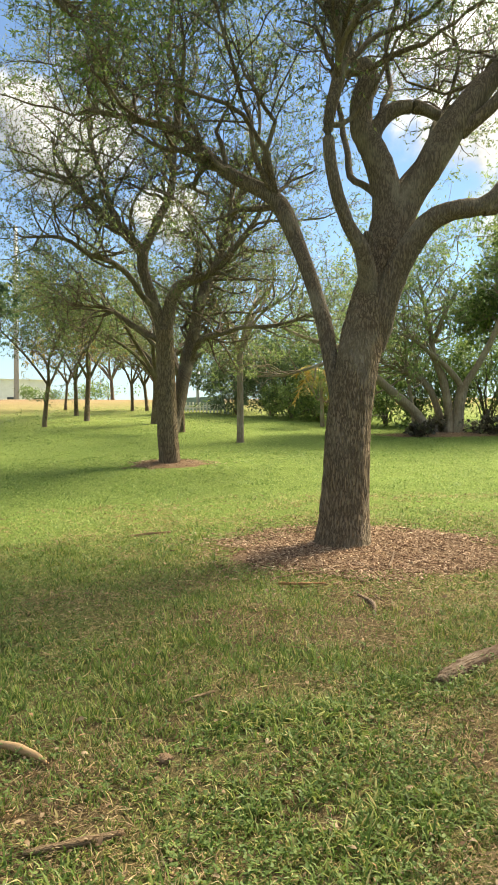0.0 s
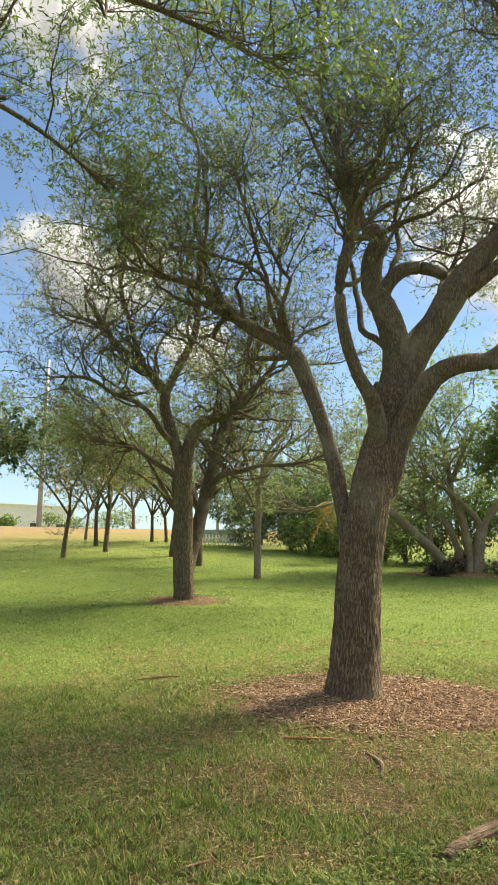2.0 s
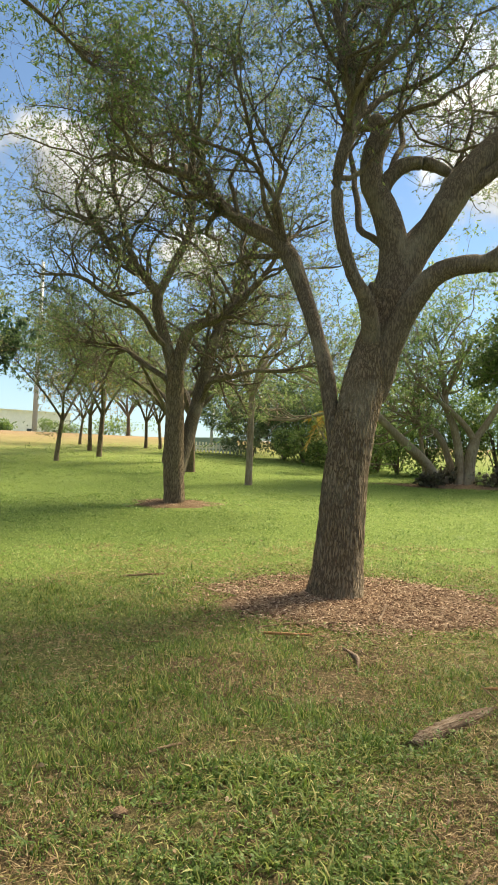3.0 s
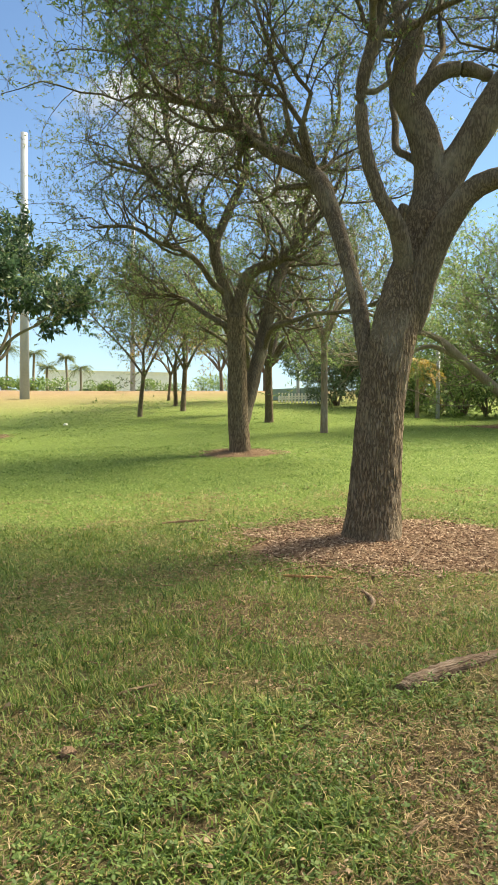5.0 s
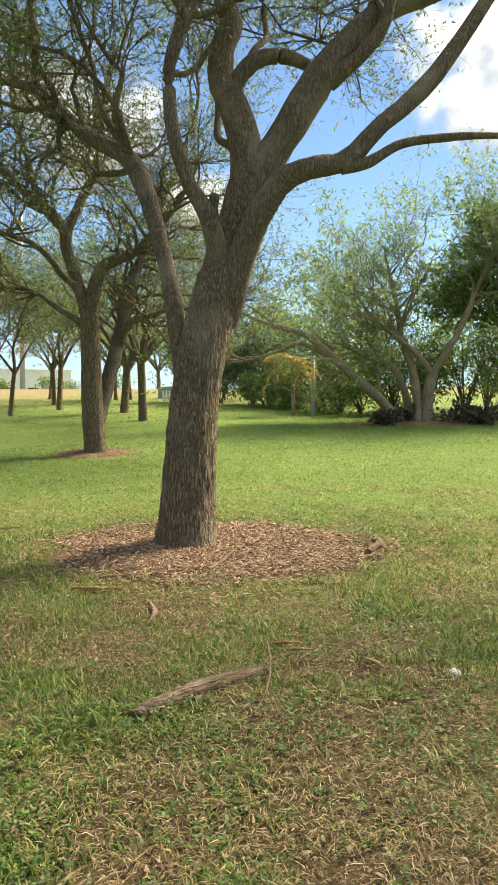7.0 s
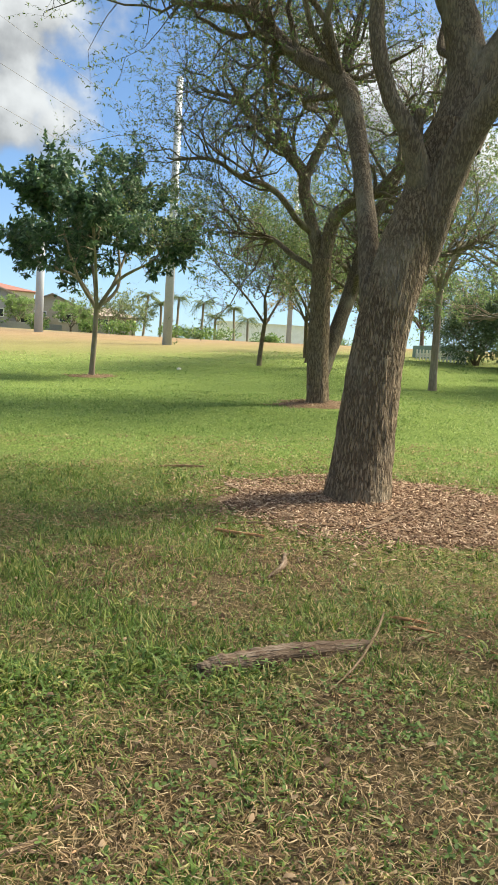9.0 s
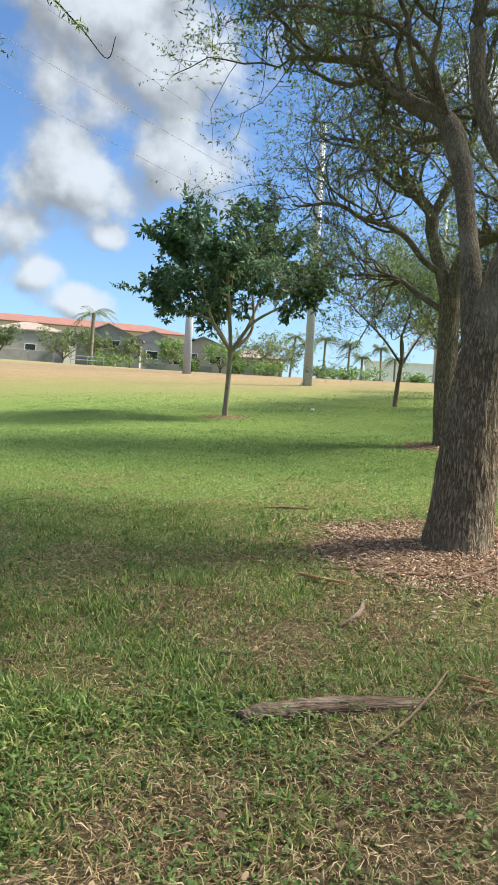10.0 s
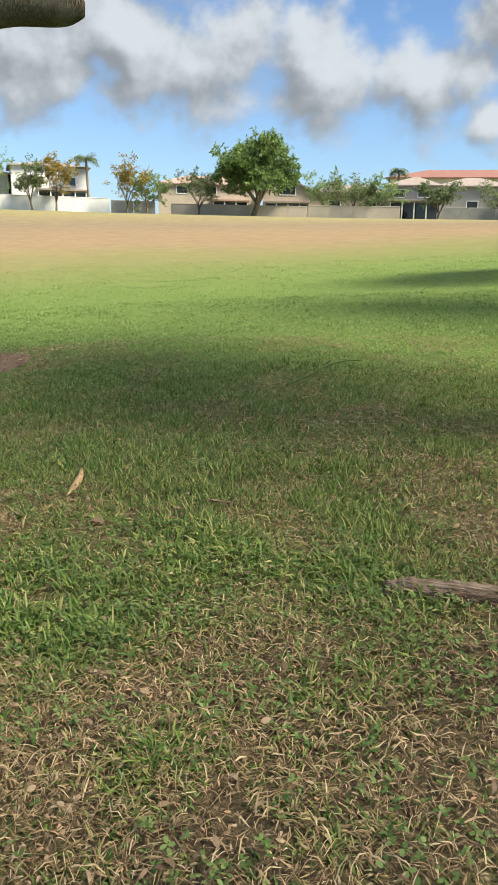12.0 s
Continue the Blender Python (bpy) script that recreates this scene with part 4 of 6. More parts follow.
# ---------------------------------------------------------------- lawn: blades, straw, weeds, litter
def off_bed(x, y):
    """How far a place lies outside the mulch beds, in bed radii."""
    a = np.hypot((x - 0.92) / 1.18, (y - 6.33) / 0.86)
    b = np.hypot((x + 1.25) / 0.62, (y - 12.02) / 0.55)
    c = np.hypot((x + 5.3) / 1.25, (y - 2.6) / 1.1)
    return np.minimum(np.minimum(a, b), c)


def scatter(rng, n, r0, r1, a0=-62.0, a1=100.0, fall=1.0):
    """n places in a fan round the path, thinning outward."""
    u = rng.random(n)
    if fall == 1.0:
        r = r0 + (r1 - r0) * u
    else:
        r = (r0 ** (2 - fall) + (r1 ** (2 - fall) - r0 ** (2 - fall)) * u) ** (1 / (2 - fall))
    a = np.radians(a0 + (a1 - a0) * rng.random(n))
    return 1.5 - r * np.sin(a), 1.2 + r * np.cos(a), r


def blades(rng, x, y, length, width, lean, joints=2):
    """Bent blades rooted at x, y: narrow at the foot, broadest below the middle, pointed."""
    n = len(x)
    z = ground_z(x, y) - 0.004
    a = rng.random(n) * 2 * np.pi
    H = np.stack([np.cos(a), np.sin(a), np.zeros(n)], axis=1)
    S = np.stack([-np.sin(a), np.cos(a), 0.35 * rng.normal(size=n)], axis=1)
    th = lean * (0.5 + rng.random(n))
    P = np.stack([x, y, z], axis=1)
    shape = {1: (1.0, 0.3), 2: (0.7, 1.0, 0.18), 3: (0.6, 1.0, 0.8, 0.15)}[joints]
    rows = []
    for j in range(joints + 1):
        w = width * shape[j] * 0.5
        rows.append(P - S * w[:, None])
        rows.append(P + S * w[:, None])
        t = np.minimum(th * (0.5 + 0.75 * j), 1.62)
        P = P + (H * np.sin(t)[:, None] + np.array([0, 0, 1.0]) * np.cos(t)[:, None]) * (length / joints)[:, None]
    V = np.stack(rows, axis=1)
    k = 2 * (joints + 1)
    base = np.arange(n)[:, None, None] * k
    q = np.array([[2 * j, 2 * j + 1, 2 * j + 3, 2 * j + 2] for j in range(joints)])
    return V.reshape(-1, 3), (base + q[None]).reshape(-1, 4)


def dryness(x, y):
    worn = np.exp(-((x - 1.75) ** 2 + (y - 2.75) ** 2) / 1.3 ** 2)
    d = 0.4 * lattice(x, y, 0.8, 7) + 0.6 * lattice(x, y, 0.33, 8) + 0.34 * worn - 0.05
    return np.clip(0.47 + 1.7 * (d - 0.47), 0.02, 0.98)


def bare(x, y):
    """Where the sward is worn through to soil and thatch: 0 covered, 1 bare."""
    p = np.zeros(len(x))
    for cx, cy, r in ((0.0, 3.0, 0.16), (-0.25, 2.95, 0.10), (0.22, 2.62, 0.12), (0.72, 2.05, 0.22), (0.95, 1.75, 0.2), (0.55, 4.55, 0.16), (1.55, 2.75, 0.12), (2.0, 3.2, 0.12), (0.35, 4.2, 0.14)):
        p = np.maximum(p, np.clip(1.5 - np.hypot(x - cx, (y - cy) * 1.3) / r, 0, 1))
    return np.clip(p * (0.35 + 1.1 * lattice(x, y, 0.09, 21)), 0, 1)


def two_ranges(rng, near, x, y, length, width, lean):
    """Blades with a bend where near, simpler ones beyond."""
    far = ~near
    V, F = blades(rng, x[near], y[near], length[near], width[near], lean[near])
    W, G = blades(rng, x[far], y[far], length[far], width[far], lean[far] * 1.3, 1)
    return np.vstack([V, W]), np.vstack([F, G + len(V)])


def build_lawn():
    rng = np.random.RandomState(5)
    # coarse green blades, in clumps
    x, y, r = scatter(rng, 33000, 0.9, 6.5, -42, 90, fall=0.85)
    d, w = dryness(x, y), bare(x, y)
    keep = (rng.random(len(x)) < np.clip(1.6 - 1.9 * d + 0.13 * r, 0.2, 1) * (1 - 0.85 * w)) & (off_bed(x, y) + 0.55 * (lattice(x, y, 0.2, 31) - 0.5) + 0.4 * (rng.random(len(x)) - 0.5) > 0.95)
    x, y, r = x[keep], y[keep], r[keep]
    m = 9
    tall = np.repeat(0.35 + 0.9 * lattice(x, y, 0.3, 9) + 0.25 * rng.random(len(x)), m) * np.repeat(1.25 - 0.6 * dryness(x, y), m)
    x, y, r = np.repeat(x, m), np.repeat(y, m), np.repeat(r, m)
    x, y = x + 0.016 * rng.normal(size=len(x)), y + 0.016 * rng.normal(size=len(x))
    L = (0.026 + 0.046 * rng.random(len(x)) ** 1.3) * tall * np.clip(1.15 - 0.13 * (r - 1.5), 0.42, 1)
    V, F = two_ranges(rng, r < 2.7, x, y, L, (0.0030 + 0.0038 * rng.random(len(x))) * (0.9 + 0.09 * r), 0.95 + 0.9 * rng.random(len(x)))
    tagged(put_np("grass", V, F, M_BLADE), "short coarse green lawn grass in bent clumps", "grass", kind="stuff")
    # finer green blades between and beyond
    x, y, r = scatter(rng, 270000, 3.0, 13.0, -42, 82, fall=0.7)
    d = dryness(x, y)
    keep = (rng.random(len(x)) < np.clip(1.2 - 1.5 * d + 0.11 * np.minimum(r, 8), 0.1, 1) * (1 - 0.9 * bare(x, y))) & (off_bed(x, y) + 0.55 * (lattice(x, y, 0.2, 31) - 0.5) + 0.4 * (rng.random(len(x)) - 0.5) > 0.95)
    x, y, r = x[keep], y[keep], r[keep]
    L = (0.014 + 0.022 * rng.random(len(x)) ** 1.6) * (0.5 + 1.0 * lattice(x, y, 0.24, 9))
    V, F = blades(rng, x, y, L, (0.006 + 0.006 * rng.random(len(x))) * (0.7 + 0.09 * r), 1.6 + 0.8 * rng.random(len(x)), 1)
    tagged(put_np("fine_grass", V, F, M_FARBLADE), "short green mown lawn grass", "grass", kind="stuff")
    # dry blades lying in the sward
    x, y, r = scatter(rng, 260000, 0.9, 8.0)
    d, w = dryness(x, y), bare(x, y)
    keep = (rng.random(len(x)) < np.clip(2.7 * d - 0.36 - 0.06 * r, 0.14, 0.95) * (1 - 0.55 * w)) & (off_bed(x, y) > 0.9)
    x, y, r = x[keep], y[keep], r[keep]
    s = 0.85 + 0.05 * np.minimum(r, 9)
    V, F = two_ranges(rng, r < 2.4, x, y, (0.016 + 0.055 * rng.random(len(x)) ** 1.6) * s, (0.0013 + 0.0030 * rng.random(len(x)) ** 1.5) * s, 2.0 + 1.2 * rng.random(len(x)))
    V[:, 2] += 0.006 + 0.022 * lattice(V[:, 0], V[:, 1], 0.03, 33)
    tagged(put_np("dry_grass", V, F, M_STRAW), "dry straw-coloured grass blades lying in the lawn", "grass", kind="stuff")
    # the same lawn behind and beside the walk
    x, y, r = scatter(rng, 9000, 0.3, 5.0, 95, 300)
    V, F = blades(rng, x, y, 0.018 + 0.03 * rng.random(len(x)), 0.005 + 0.005 * rng.random(len(x)), 0.8 + 0.45 * rng.random(len(x)), 1)
    tagged(put_np("grass", V, F, M_FARBLADE), "short green mown lawn grass", "grass", kind="stuff")
    # taller tufts of fresh grass
    x, y, r = scatter(rng, 700, 1.0, 6.5)
    x, y = np.repeat(x, 14) + 0.028 * rng.normal(size=9800), np.repeat(y, 14) + 0.028 * rng.normal(size=9800)
    keep = (off_bed(x, y) > 1.02) & (lattice(x, y, 1.1, 12) > 0.42) & (bare(x, y) < 0.4)
    x, y = x[keep], y[keep]
    V, F = blades(rng, x, y, 0.05 + 0.055 * rng.random(len(x)), 0.005 + 0.0035 * rng.random(len(x)), 0.5 + 0.4 * rng.random(len(x)), 3)
    tagged(put_np("grass_tufts", V, F, M_BLADE), "taller fresh green grass tufts in the lawn", "grass", kind="stuff")
    # the lawn farther out
    x, y, r = scatter(rng, 170000, 11.0, 34.0, -42, 82, 0.6)
    L = (0.012 + 0.018 * rng.random(len(x))) * (0.5 + 1.0 * lattice(x, y, 0.4, 9)) * (0.8 + r * 0.02)
    keep = (off_bed(x, y) > 1.0) & (rng.random(len(x)) < np.clip((31 - np.hypot(x - 4, y - 3) - 9 * lattice(x, y, 6, 14)) / 6, 0, 1))
    V, F = blades(rng, x[keep], y[keep], L[keep], (0.007 + 0.0009 * r)[keep], 1.5 + 0.8 * rng.random(keep.sum()), 1)
    tagged(put_np("far_grass", V, F, M_FARBLADE), "short green grass of the wide lawn", "grass", kind="stuff")
    # low three-leaved weeds in patches
    x, y, r = scatter(rng, 60000, 0.9, 7.0, -42, 90)
    keep = (lattice(x, y, 0.5, 15) * 0.4 + lattice(x, y, 0.13, 16) * 0.6 + 0.12 * rng.normal(size=len(x)) > 0.62) & (off_bed(x, y) > 1.0) & (bare(x, y) < 0.5)
    x, y = np.repeat(x[keep], 3), np.repeat(y[keep], 3)
    n = len(x)
    q = n // 3
    B = np.stack([x, y, ground_z(x, y) + np.repeat(0.012 + 0.034 * rng.random(q), 3)], axis=1)
    a = np.repeat(rng.random(q) * 2 * np.pi, 3) + np.tile(np.array([0, 2.1, 4.2]), q) + 0.25 * rng.normal(size=n)
    tl = 0.15 + 0.4 * rng.normal(size=n)
    D = np.stack([np.cos(a) * np.cos(tl), np.sin(a) * np.cos(tl), np.sin(tl)], axis=1)
    S = np.stack([-np.sin(a), np.cos(a), 0.3 * rng.normal(size=n)], axis=1)
    L = np.repeat(0.007 + 0.011 * rng.random(q), 3)[:, None]
    V = np.stack([B, B + D * L * 0.35 + S * L * 0.30, B + D * L * 0.8 + S * L * 0.26, B + D * L, B + D * L * 0.8 - S * L * 0.26, B + D * L * 0.35 - S * L * 0.30], axis=1).reshape(-1, 3)
    tagged(put_np("clover", V, np.arange(6 * n).reshape(-1, 6), M_WEED), "low green broad-leaved weeds among the grass", "weeds", kind="stuff")
    # fallen leaves, cupped
    x, y, r = scatter(rng, 80000, 0.9, 8.0, -42, 90)
    whole = rng.random(len(x)) < 0.08
    keep = rng.random(len(x)) < np.where(whole, 0.25 + 0.6 * dryness(x, y), 1.4 * dryness(x, y) - 0.22 + 0.8 * bare(x, y))
    x, y, whole = x[keep], y[keep], whole[keep]
    n = len(x)
    B = np.stack([x, y, ground_z(x, y) + 0.010 + 0.024 * rng.random(n)], axis=1)
    a = rng.random(n) * 2 * np.pi
    tl = rng.normal(size=n) * 0.35
    D = np.stack([np.cos(a) * np.cos(tl), np.sin(a) * np.cos(tl), np.sin(tl)], axis=1)
    S = np.cross(D, np.array([0, 0, 1.0]) + 0.5 * rng.normal(size=(n, 3)))
    S /= np.linalg.norm(S, axis=1, keepdims=True)
    N = np.cross(S, D)
    L = np.where(whole, 0.012 + 0.026 * rng.random(n) ** 2, 0.006 + 0.016 * rng.random(n))[:, None]
    W = L * np.where(whole, 0.16 + 0.12 * rng.random(n), 0.07 + 0.10 * rng.random(n))[:, None]
    cup = L * (0.05 + 0.22 * rng.random(n))[:, None]
    V = np.stack([B, B + D * L * 0.3 + S * W + N * cup, B + D * L * 0.7 + S * W * 0.9 + N * cup, B + D * L, B + D * L * 0.7 - S * W * 0.9 + N * cup, B + D * L * 0.3 - S * W + N * cup], axis=1).reshape(-1, 3)
    i = np.arange(n)[:, None, None] * 6
    tri = (i + np.array([[[0, 1, 5], [1, 2, 4], [1, 4, 5], [2, 3, 4]]])).reshape(-1, 3)
    tagged(put_np("fallen_leaves", V, tri, M_DEADLEAF), "brown fallen oak leaves lying in the lawn", "leaves", kind="stuff")
    # bits of twig and bark
    x, y, r = scatter(rng, 1500, 0.9, 8.0)
    n = len(x)
    a = rng.random(n) * 2 * np.pi
    L = 0.025 + 0.12 * rng.random(n) ** 2.2
    P = np.zeros((n, 4, 3))
    for j in range(4):
        px = x + np.cos(a) * L * (j / 3 - 0.5) + 0.006 * rng.normal(size=n)
        py = y + np.sin(a) * L * (j / 3 - 0.5) + 0.006 * rng.normal(size=n)
        P[:, j] = np.stack([px, py, ground_z(px, py) + 0.016 + 0.012 * rng.random(n)], axis=1)
    V, F = tubes(P, np.repeat((0.0010 + 0.0024 * rng.random(n) ** 2)[:, None], 4, axis=1), 5)
    tagged(put_np("twig_litter", V, F, M_TWIG, smooth=True), "short dry twigs scattered on the lawn", "twigs", kind="stuff")


def mulch_bed(cx, cy, rx, ry, n, seed, label, rise=0.05):
    """A low mound of mulch covered with splintered chips."""
    rng = np.random.RandomState(seed)
    k, s = 22, 64
    u = np.linspace(0, 1, k)
    a = np.linspace(0, 2 * np.pi, s, endpoint=False)
    edge = 0.86 + 0.07 * np.interp(np.arange(s), np.arange(0, s + 1, 4), np.append(g := rng.normal(size=s // 4), g[0]))
    X = cx + rx * u[:, None] * np.cos(a)[None] * edge[None]
    Y = cy + ry * u[:, None] * np.sin(a)[None] * edge[None]
    Z = ground_z(X, Y) + rise * (1 - u[:, None] ** 2) - 0.012 * (u[:, None] > 0.97) + 0.006 + 0.012 * (lattice(X, Y, 0.09, seed) - 0.3)
    idx = np.arange(k * s).reshape(k, s)
    nx = np.roll(idx, -1, axis=1)
    F = np.stack([idx[:-1], nx[:-1], nx[1:], idx[1:]], axis=-1).reshape(-1, 4)
    t = thing("mulch_bed", (cx, cy, gz(cx, cy)), label, "mulch bed")
    put_np("mound", np.stack([X, Y, Z], axis=-1).reshape(-1, 3), F, M_MULCH, t, True)
    b = rng.random(n) * 2 * np.pi
    q = np.sqrt(rng.random(n)) * (1.0 + 0.30 * np.abs(rng.normal(size=n)) * (rng.random(n) < 0.35)) * (1 + 0.1 * np.sin(b * 3 + seed) + 0.06 * np.sin(b * 7))
    x, y = cx + rx * q * np.cos(b), cy + ry * q * np.sin(b)
    z = ground_z(x, y) + rise * np.clip(1 - q ** 2, 0, 1) + 0.012 + 0.012 * rng.random(n)
    th, tl = rng.random(n) * 2 * np.pi, 0.3 * rng.normal(size=n)
    D = np.stack([np.cos(th) * np.cos(tl), np.sin(th) * np.cos(tl), np.sin(tl)], axis=1)
    S = np.stack([-np.sin(th), np.cos(th), 0.35 * rng.normal(size=n)], axis=1)
    N = np.cross(D, S)
    L = (0.005 + 0.024 * rng.random(n) ** 2.2)[:, None]
    W = (0.0013 + 0.0028 * rng.random(n) ** 1.5)[:, None]
    H = (0.001 + 0.0015 * rng.random(n))[:, None]
    C = np.stack([x, y, z], axis=1)
    V = np.stack([C + sx * D * L * (1 if sy > 0 else 0.8) + sy * S * W + sz * N * H for sz in (-1, 1) for sx, sy in ((-1, -1), (1, -1), (1, 1), (-1, 1))], axis=1).reshape(-1, 3)
    base = np.arange(n)[:, None, None] * 8
    Q = np.array([[4, 5, 6, 7], [0, 1, 5, 4], [1, 2, 6, 5], [2, 3, 7, 6], [3, 0, 4, 7]])
    tagged(put_np("chip_cover", V, (base + Q[None]).reshape(-1, 4), M_CHIP, t, False, "pale and reddish-brown splintered wood chips"), kind="stuff")


mulch_bed(0.92, 6.33, 1.2, 0.88, 17000, 51, "reddish-brown wood-chip mulch round the big oak")
mulch_bed(-1.25, 12.02, 0.65, 0.55, 1500, 52, "worn ring of thin wood-chip mulch under an oak", 0.02)
mulch_bed(-5.3, 2.6, 1.25, 1.1, 2500, 53, "brown wood-chip mulch at the foot of an oak")
mulch_bed(4.1, 16.95, 1.5, 0.42, 1500, 55, "brown mulch strip under the garden trees", 0.03)
mulch_bed(-6.82, 14.7, 0.55, 0.5, 500, 54, "small ring of mulch round a young tree", 0.02)


def stick(name, points, label, material=None, category="stick", sides=10, rough=0.12, k=24, lift=True, ridges=0.3):
    """A dead stick or limb lying on the lawn: rows of (x, y, height, radius)."""
    s = spline([(x, y, (gz(x, y) if lift else 0) + h, r) for x, y, h, r in points], k)
    w = np.array([noise.noise((s[i, 0] * 9, s[i, 1] * 9, i * 0.4)) for i in range(k)])
    V, F = tubes(s[None, :, :3], (s[:, 3] * (1 + rough * w))[None], sides)
    ang = np.tile(np.linspace(0, 2 * np.pi, sides, endpoint=False), k)
    arc = np.repeat(np.arange(k), sides) * np.linalg.norm(s[1, :3] - s[0, :3])
    d = np.array([0.5 * noise.noise(Vector(v) * 14) + ridges * abs(noise.noise((3.2 * math.cos(a), 3.2 * math.sin(a), q * 2.5))) + 0.5 * ridges * noise.noise((7 * math.cos(a), 7 * math.sin(a), q * 4)) for v, a, q in zip(V, ang, arc)])
    C = np.repeat(s[:, :3], sides, axis=0)
    V = C + (V - C) * (1 + 0.30 * d[:, None])
    rng_end = np.random.RandomState(int(abs(s[0, 0]) * 1000) % 997)
    a, b = np.arange(sides), np.arange(sides) + (k - 1) * sides
    ax = (s[-1, :3] - s[0, :3]) / np.linalg.norm(s[-1, :3] - s[0, :3])
    for ring, way in ((a, -1), (b, 1)):
        V[ring] += ax * way * (s[0, 3] * 0.9 * rng_end.random(sides))[:, None]
    V = np.vstack([V, s[:1, :3], s[-1:, :3]])
    n = len(V)
    tri = [(a[(i + 1) % sides], a[i], n - 2) for i in range(sides)] + [(b[i], b[(i + 1) % sides], n - 1) for i in range(sides)]
    Fq = np.vstack([F[:, [0, 1, 2]], F[:, [0, 2, 3]], np.array(tri)])
    e = s[-1, :3] - s[0, :3]
    m = pose(*s[0, :3], 0, 0, math.degrees(math.atan2(e[1], e[0])))
    ob = put_np(name, np.array([m.inverted() @ Vector(v) for v in V]), Fq, material or M_DEADWOOD, smooth=True)
    ob.matrix_world = m
    return tagged(ob, label, category)


stick("fallen_log", [(0.85, 3.66, 0.0, 0.032), (0.88, 3.69, 0.004, 0.040), (0.93, 3.745, 0.006, 0.043), (1.00, 3.82, 0.004, 0.043), (1.09, 3.91, 0.010, 0.040), (1.19, 4.015, 0.008, 0.034), (1.28, 4.105, 0.006, 0.025), (1.36, 4.18, 0.0, 0.012)], "rotting grey-brown log half sunk in the grass", category="log", sides=40, k=70, rough=0.16, ridges=1.0)
stick("broken_twig", [(1.325, 4.35, 0.06, 0.0035), (1.345, 4.10, 0.065, 0.0042), (1.335, 3.85, 0.05, 0.004), (1.285, 3.63, 0.02, 0.0025)], "long thin tan dry twig leaning over the log", M_TWIG, "twig")
stick("stick", [(-0.335, 3.46, 0.02, 0.006), (-0.28, 3.50, 0.026, 0.0075), (-0.20, 3.56, 0.02, 0.006)], "short pale stick in the grass", M_TWIG)
stick("palm_sheath", [(-1.12, 3.10, 0.02, 0.008), (-0.98, 3.06, 0.03, 0.016), (-0.86, 3.00, 0.026, 0.015), (-0.79, 2.95, 0.015, 0.005)], "tan curled strip of dry bark", M_TAN)
stick("stick", [(-0.72, 2.42, 0.015, 0.010), (-0.58, 2.45, 0.022, 0.013), (-0.44, 2.52, 0.018, 0.010)], "pale weathered stick in the weeds", M_TWIG)
stick("stick", [(-1.12, 7.0, 0.012, 0.008), (-0.95, 7.07, 0.018, 0.010), (-0.76, 7.10, 0.012, 0.007)], "weathered brown stick lying in the lawn", M_TWIG)
stick("dead_branch", [(0.10, 5.44, 0.01, 0.005), (0.32, 5.50, 0.025, 0.009), (0.56, 5.53, 0.022, 0.011), (0.80, 5.66, 0.03, 0.009), (0.98, 5.74, 0.02, 0.005)], "dead reddish branch along the edge of the mulch", M_TWIG, sides=12, k=30)
stick("dead_branch", [(0.16, 5.30, 0.02, 0.010), (0.30, 5.25, 0.02, 0.009), (0.46, 5.26, 0.015, 0.006)], "splintered reddish branch piece beside the mulch", M_ORANGE)
stick("dead_branch", [(0.95, 5.60, 0.04, 0.008), (1.02, 5.85, 0.06, 0.010), (1.08, 6.10, 0.06, 0.007)], "pale branch lying on the mulch")
stick("dead_branch", [(0.66, 5.05, 0.012, 0.010), (0.72, 4.85, 0.02, 0.014), (0.70, 4.68, 0.01, 0.008)], "greyish branch piece sunk in the grass")
stick("dead_branch", [(2.02, 6.22, 0.03, 0.022), (2.12, 6.40, 0.05, 0.030), (2.10, 6.56, 0.03, 0.020)], "knotty branch stub at the edge of the mulch", sides=12)
stick("twig", [(0.78, 5.05, 0.015, 0.004), (0.755, 4.98, 0.03, 0.004), (0.80, 4.90, 0.02, 0.003)], "small curled twig on the lawn")
stick("vine_runner", [(-2.28, 4.96, 0.045, 0.007), (-2.45, 5.25, 0.055, 0.007), (-2.66, 5.52, 0.06, 0.007), (-2.76, 5.76, 0.06, 0.007), (-2.73, 5.93, 0.05, 0.005)], "long pale green runner lying over the grass", M_BRIGHT)
stick("stick", [(0.82, 2.64, 0.02, 0.008), (0.85, 2.68, 0.022, 0.009), (0.875, 2.72, 0.02, 0.007)], "short pale piece of wood in the grass", M_TWIG)
stick("stick", [(1.72, 1.92, 0.02, 0.006), (1.66, 2.02, 0.024, 0.008), (1.62, 2.13, 0.02, 0.006)], "pale dry stick lying in the grass", M_TWIG)
stick("wood_splinter", [(1.34, 4.42, 0.02, 0.004), (1.42, 4.38, 0.03, 0.009), (1.50, 4.40, 0.02, 0.002)], "orange-brown splinter of wood by the log", M_ORANGE)
stick("wood_splinter", [(1.40, 4.31, 0.025, 0.003), (1.47, 4.30, 0.03, 0.008), (1.55, 4.33, 0.02, 0.002)], "orange-brown splinter of wood by the log", M_ORANGE)
stick("wood_splinter", [(1.46, 4.16, 0.02, 0.002), (1.50, 4.23, 0.03, 0.007), (1.53, 4.29, 0.02, 0.002)], "pale splinter of wood by the log", M_TWIG)
stick("wood_splinter", [(1.86, 4.10, 0.02, 0.003), (1.80, 4.18, 0.03, 0.008), (1.75, 4.24, 0.02, 0.003)], "orange-brown splinter of wood in the grass", M_ORANGE)


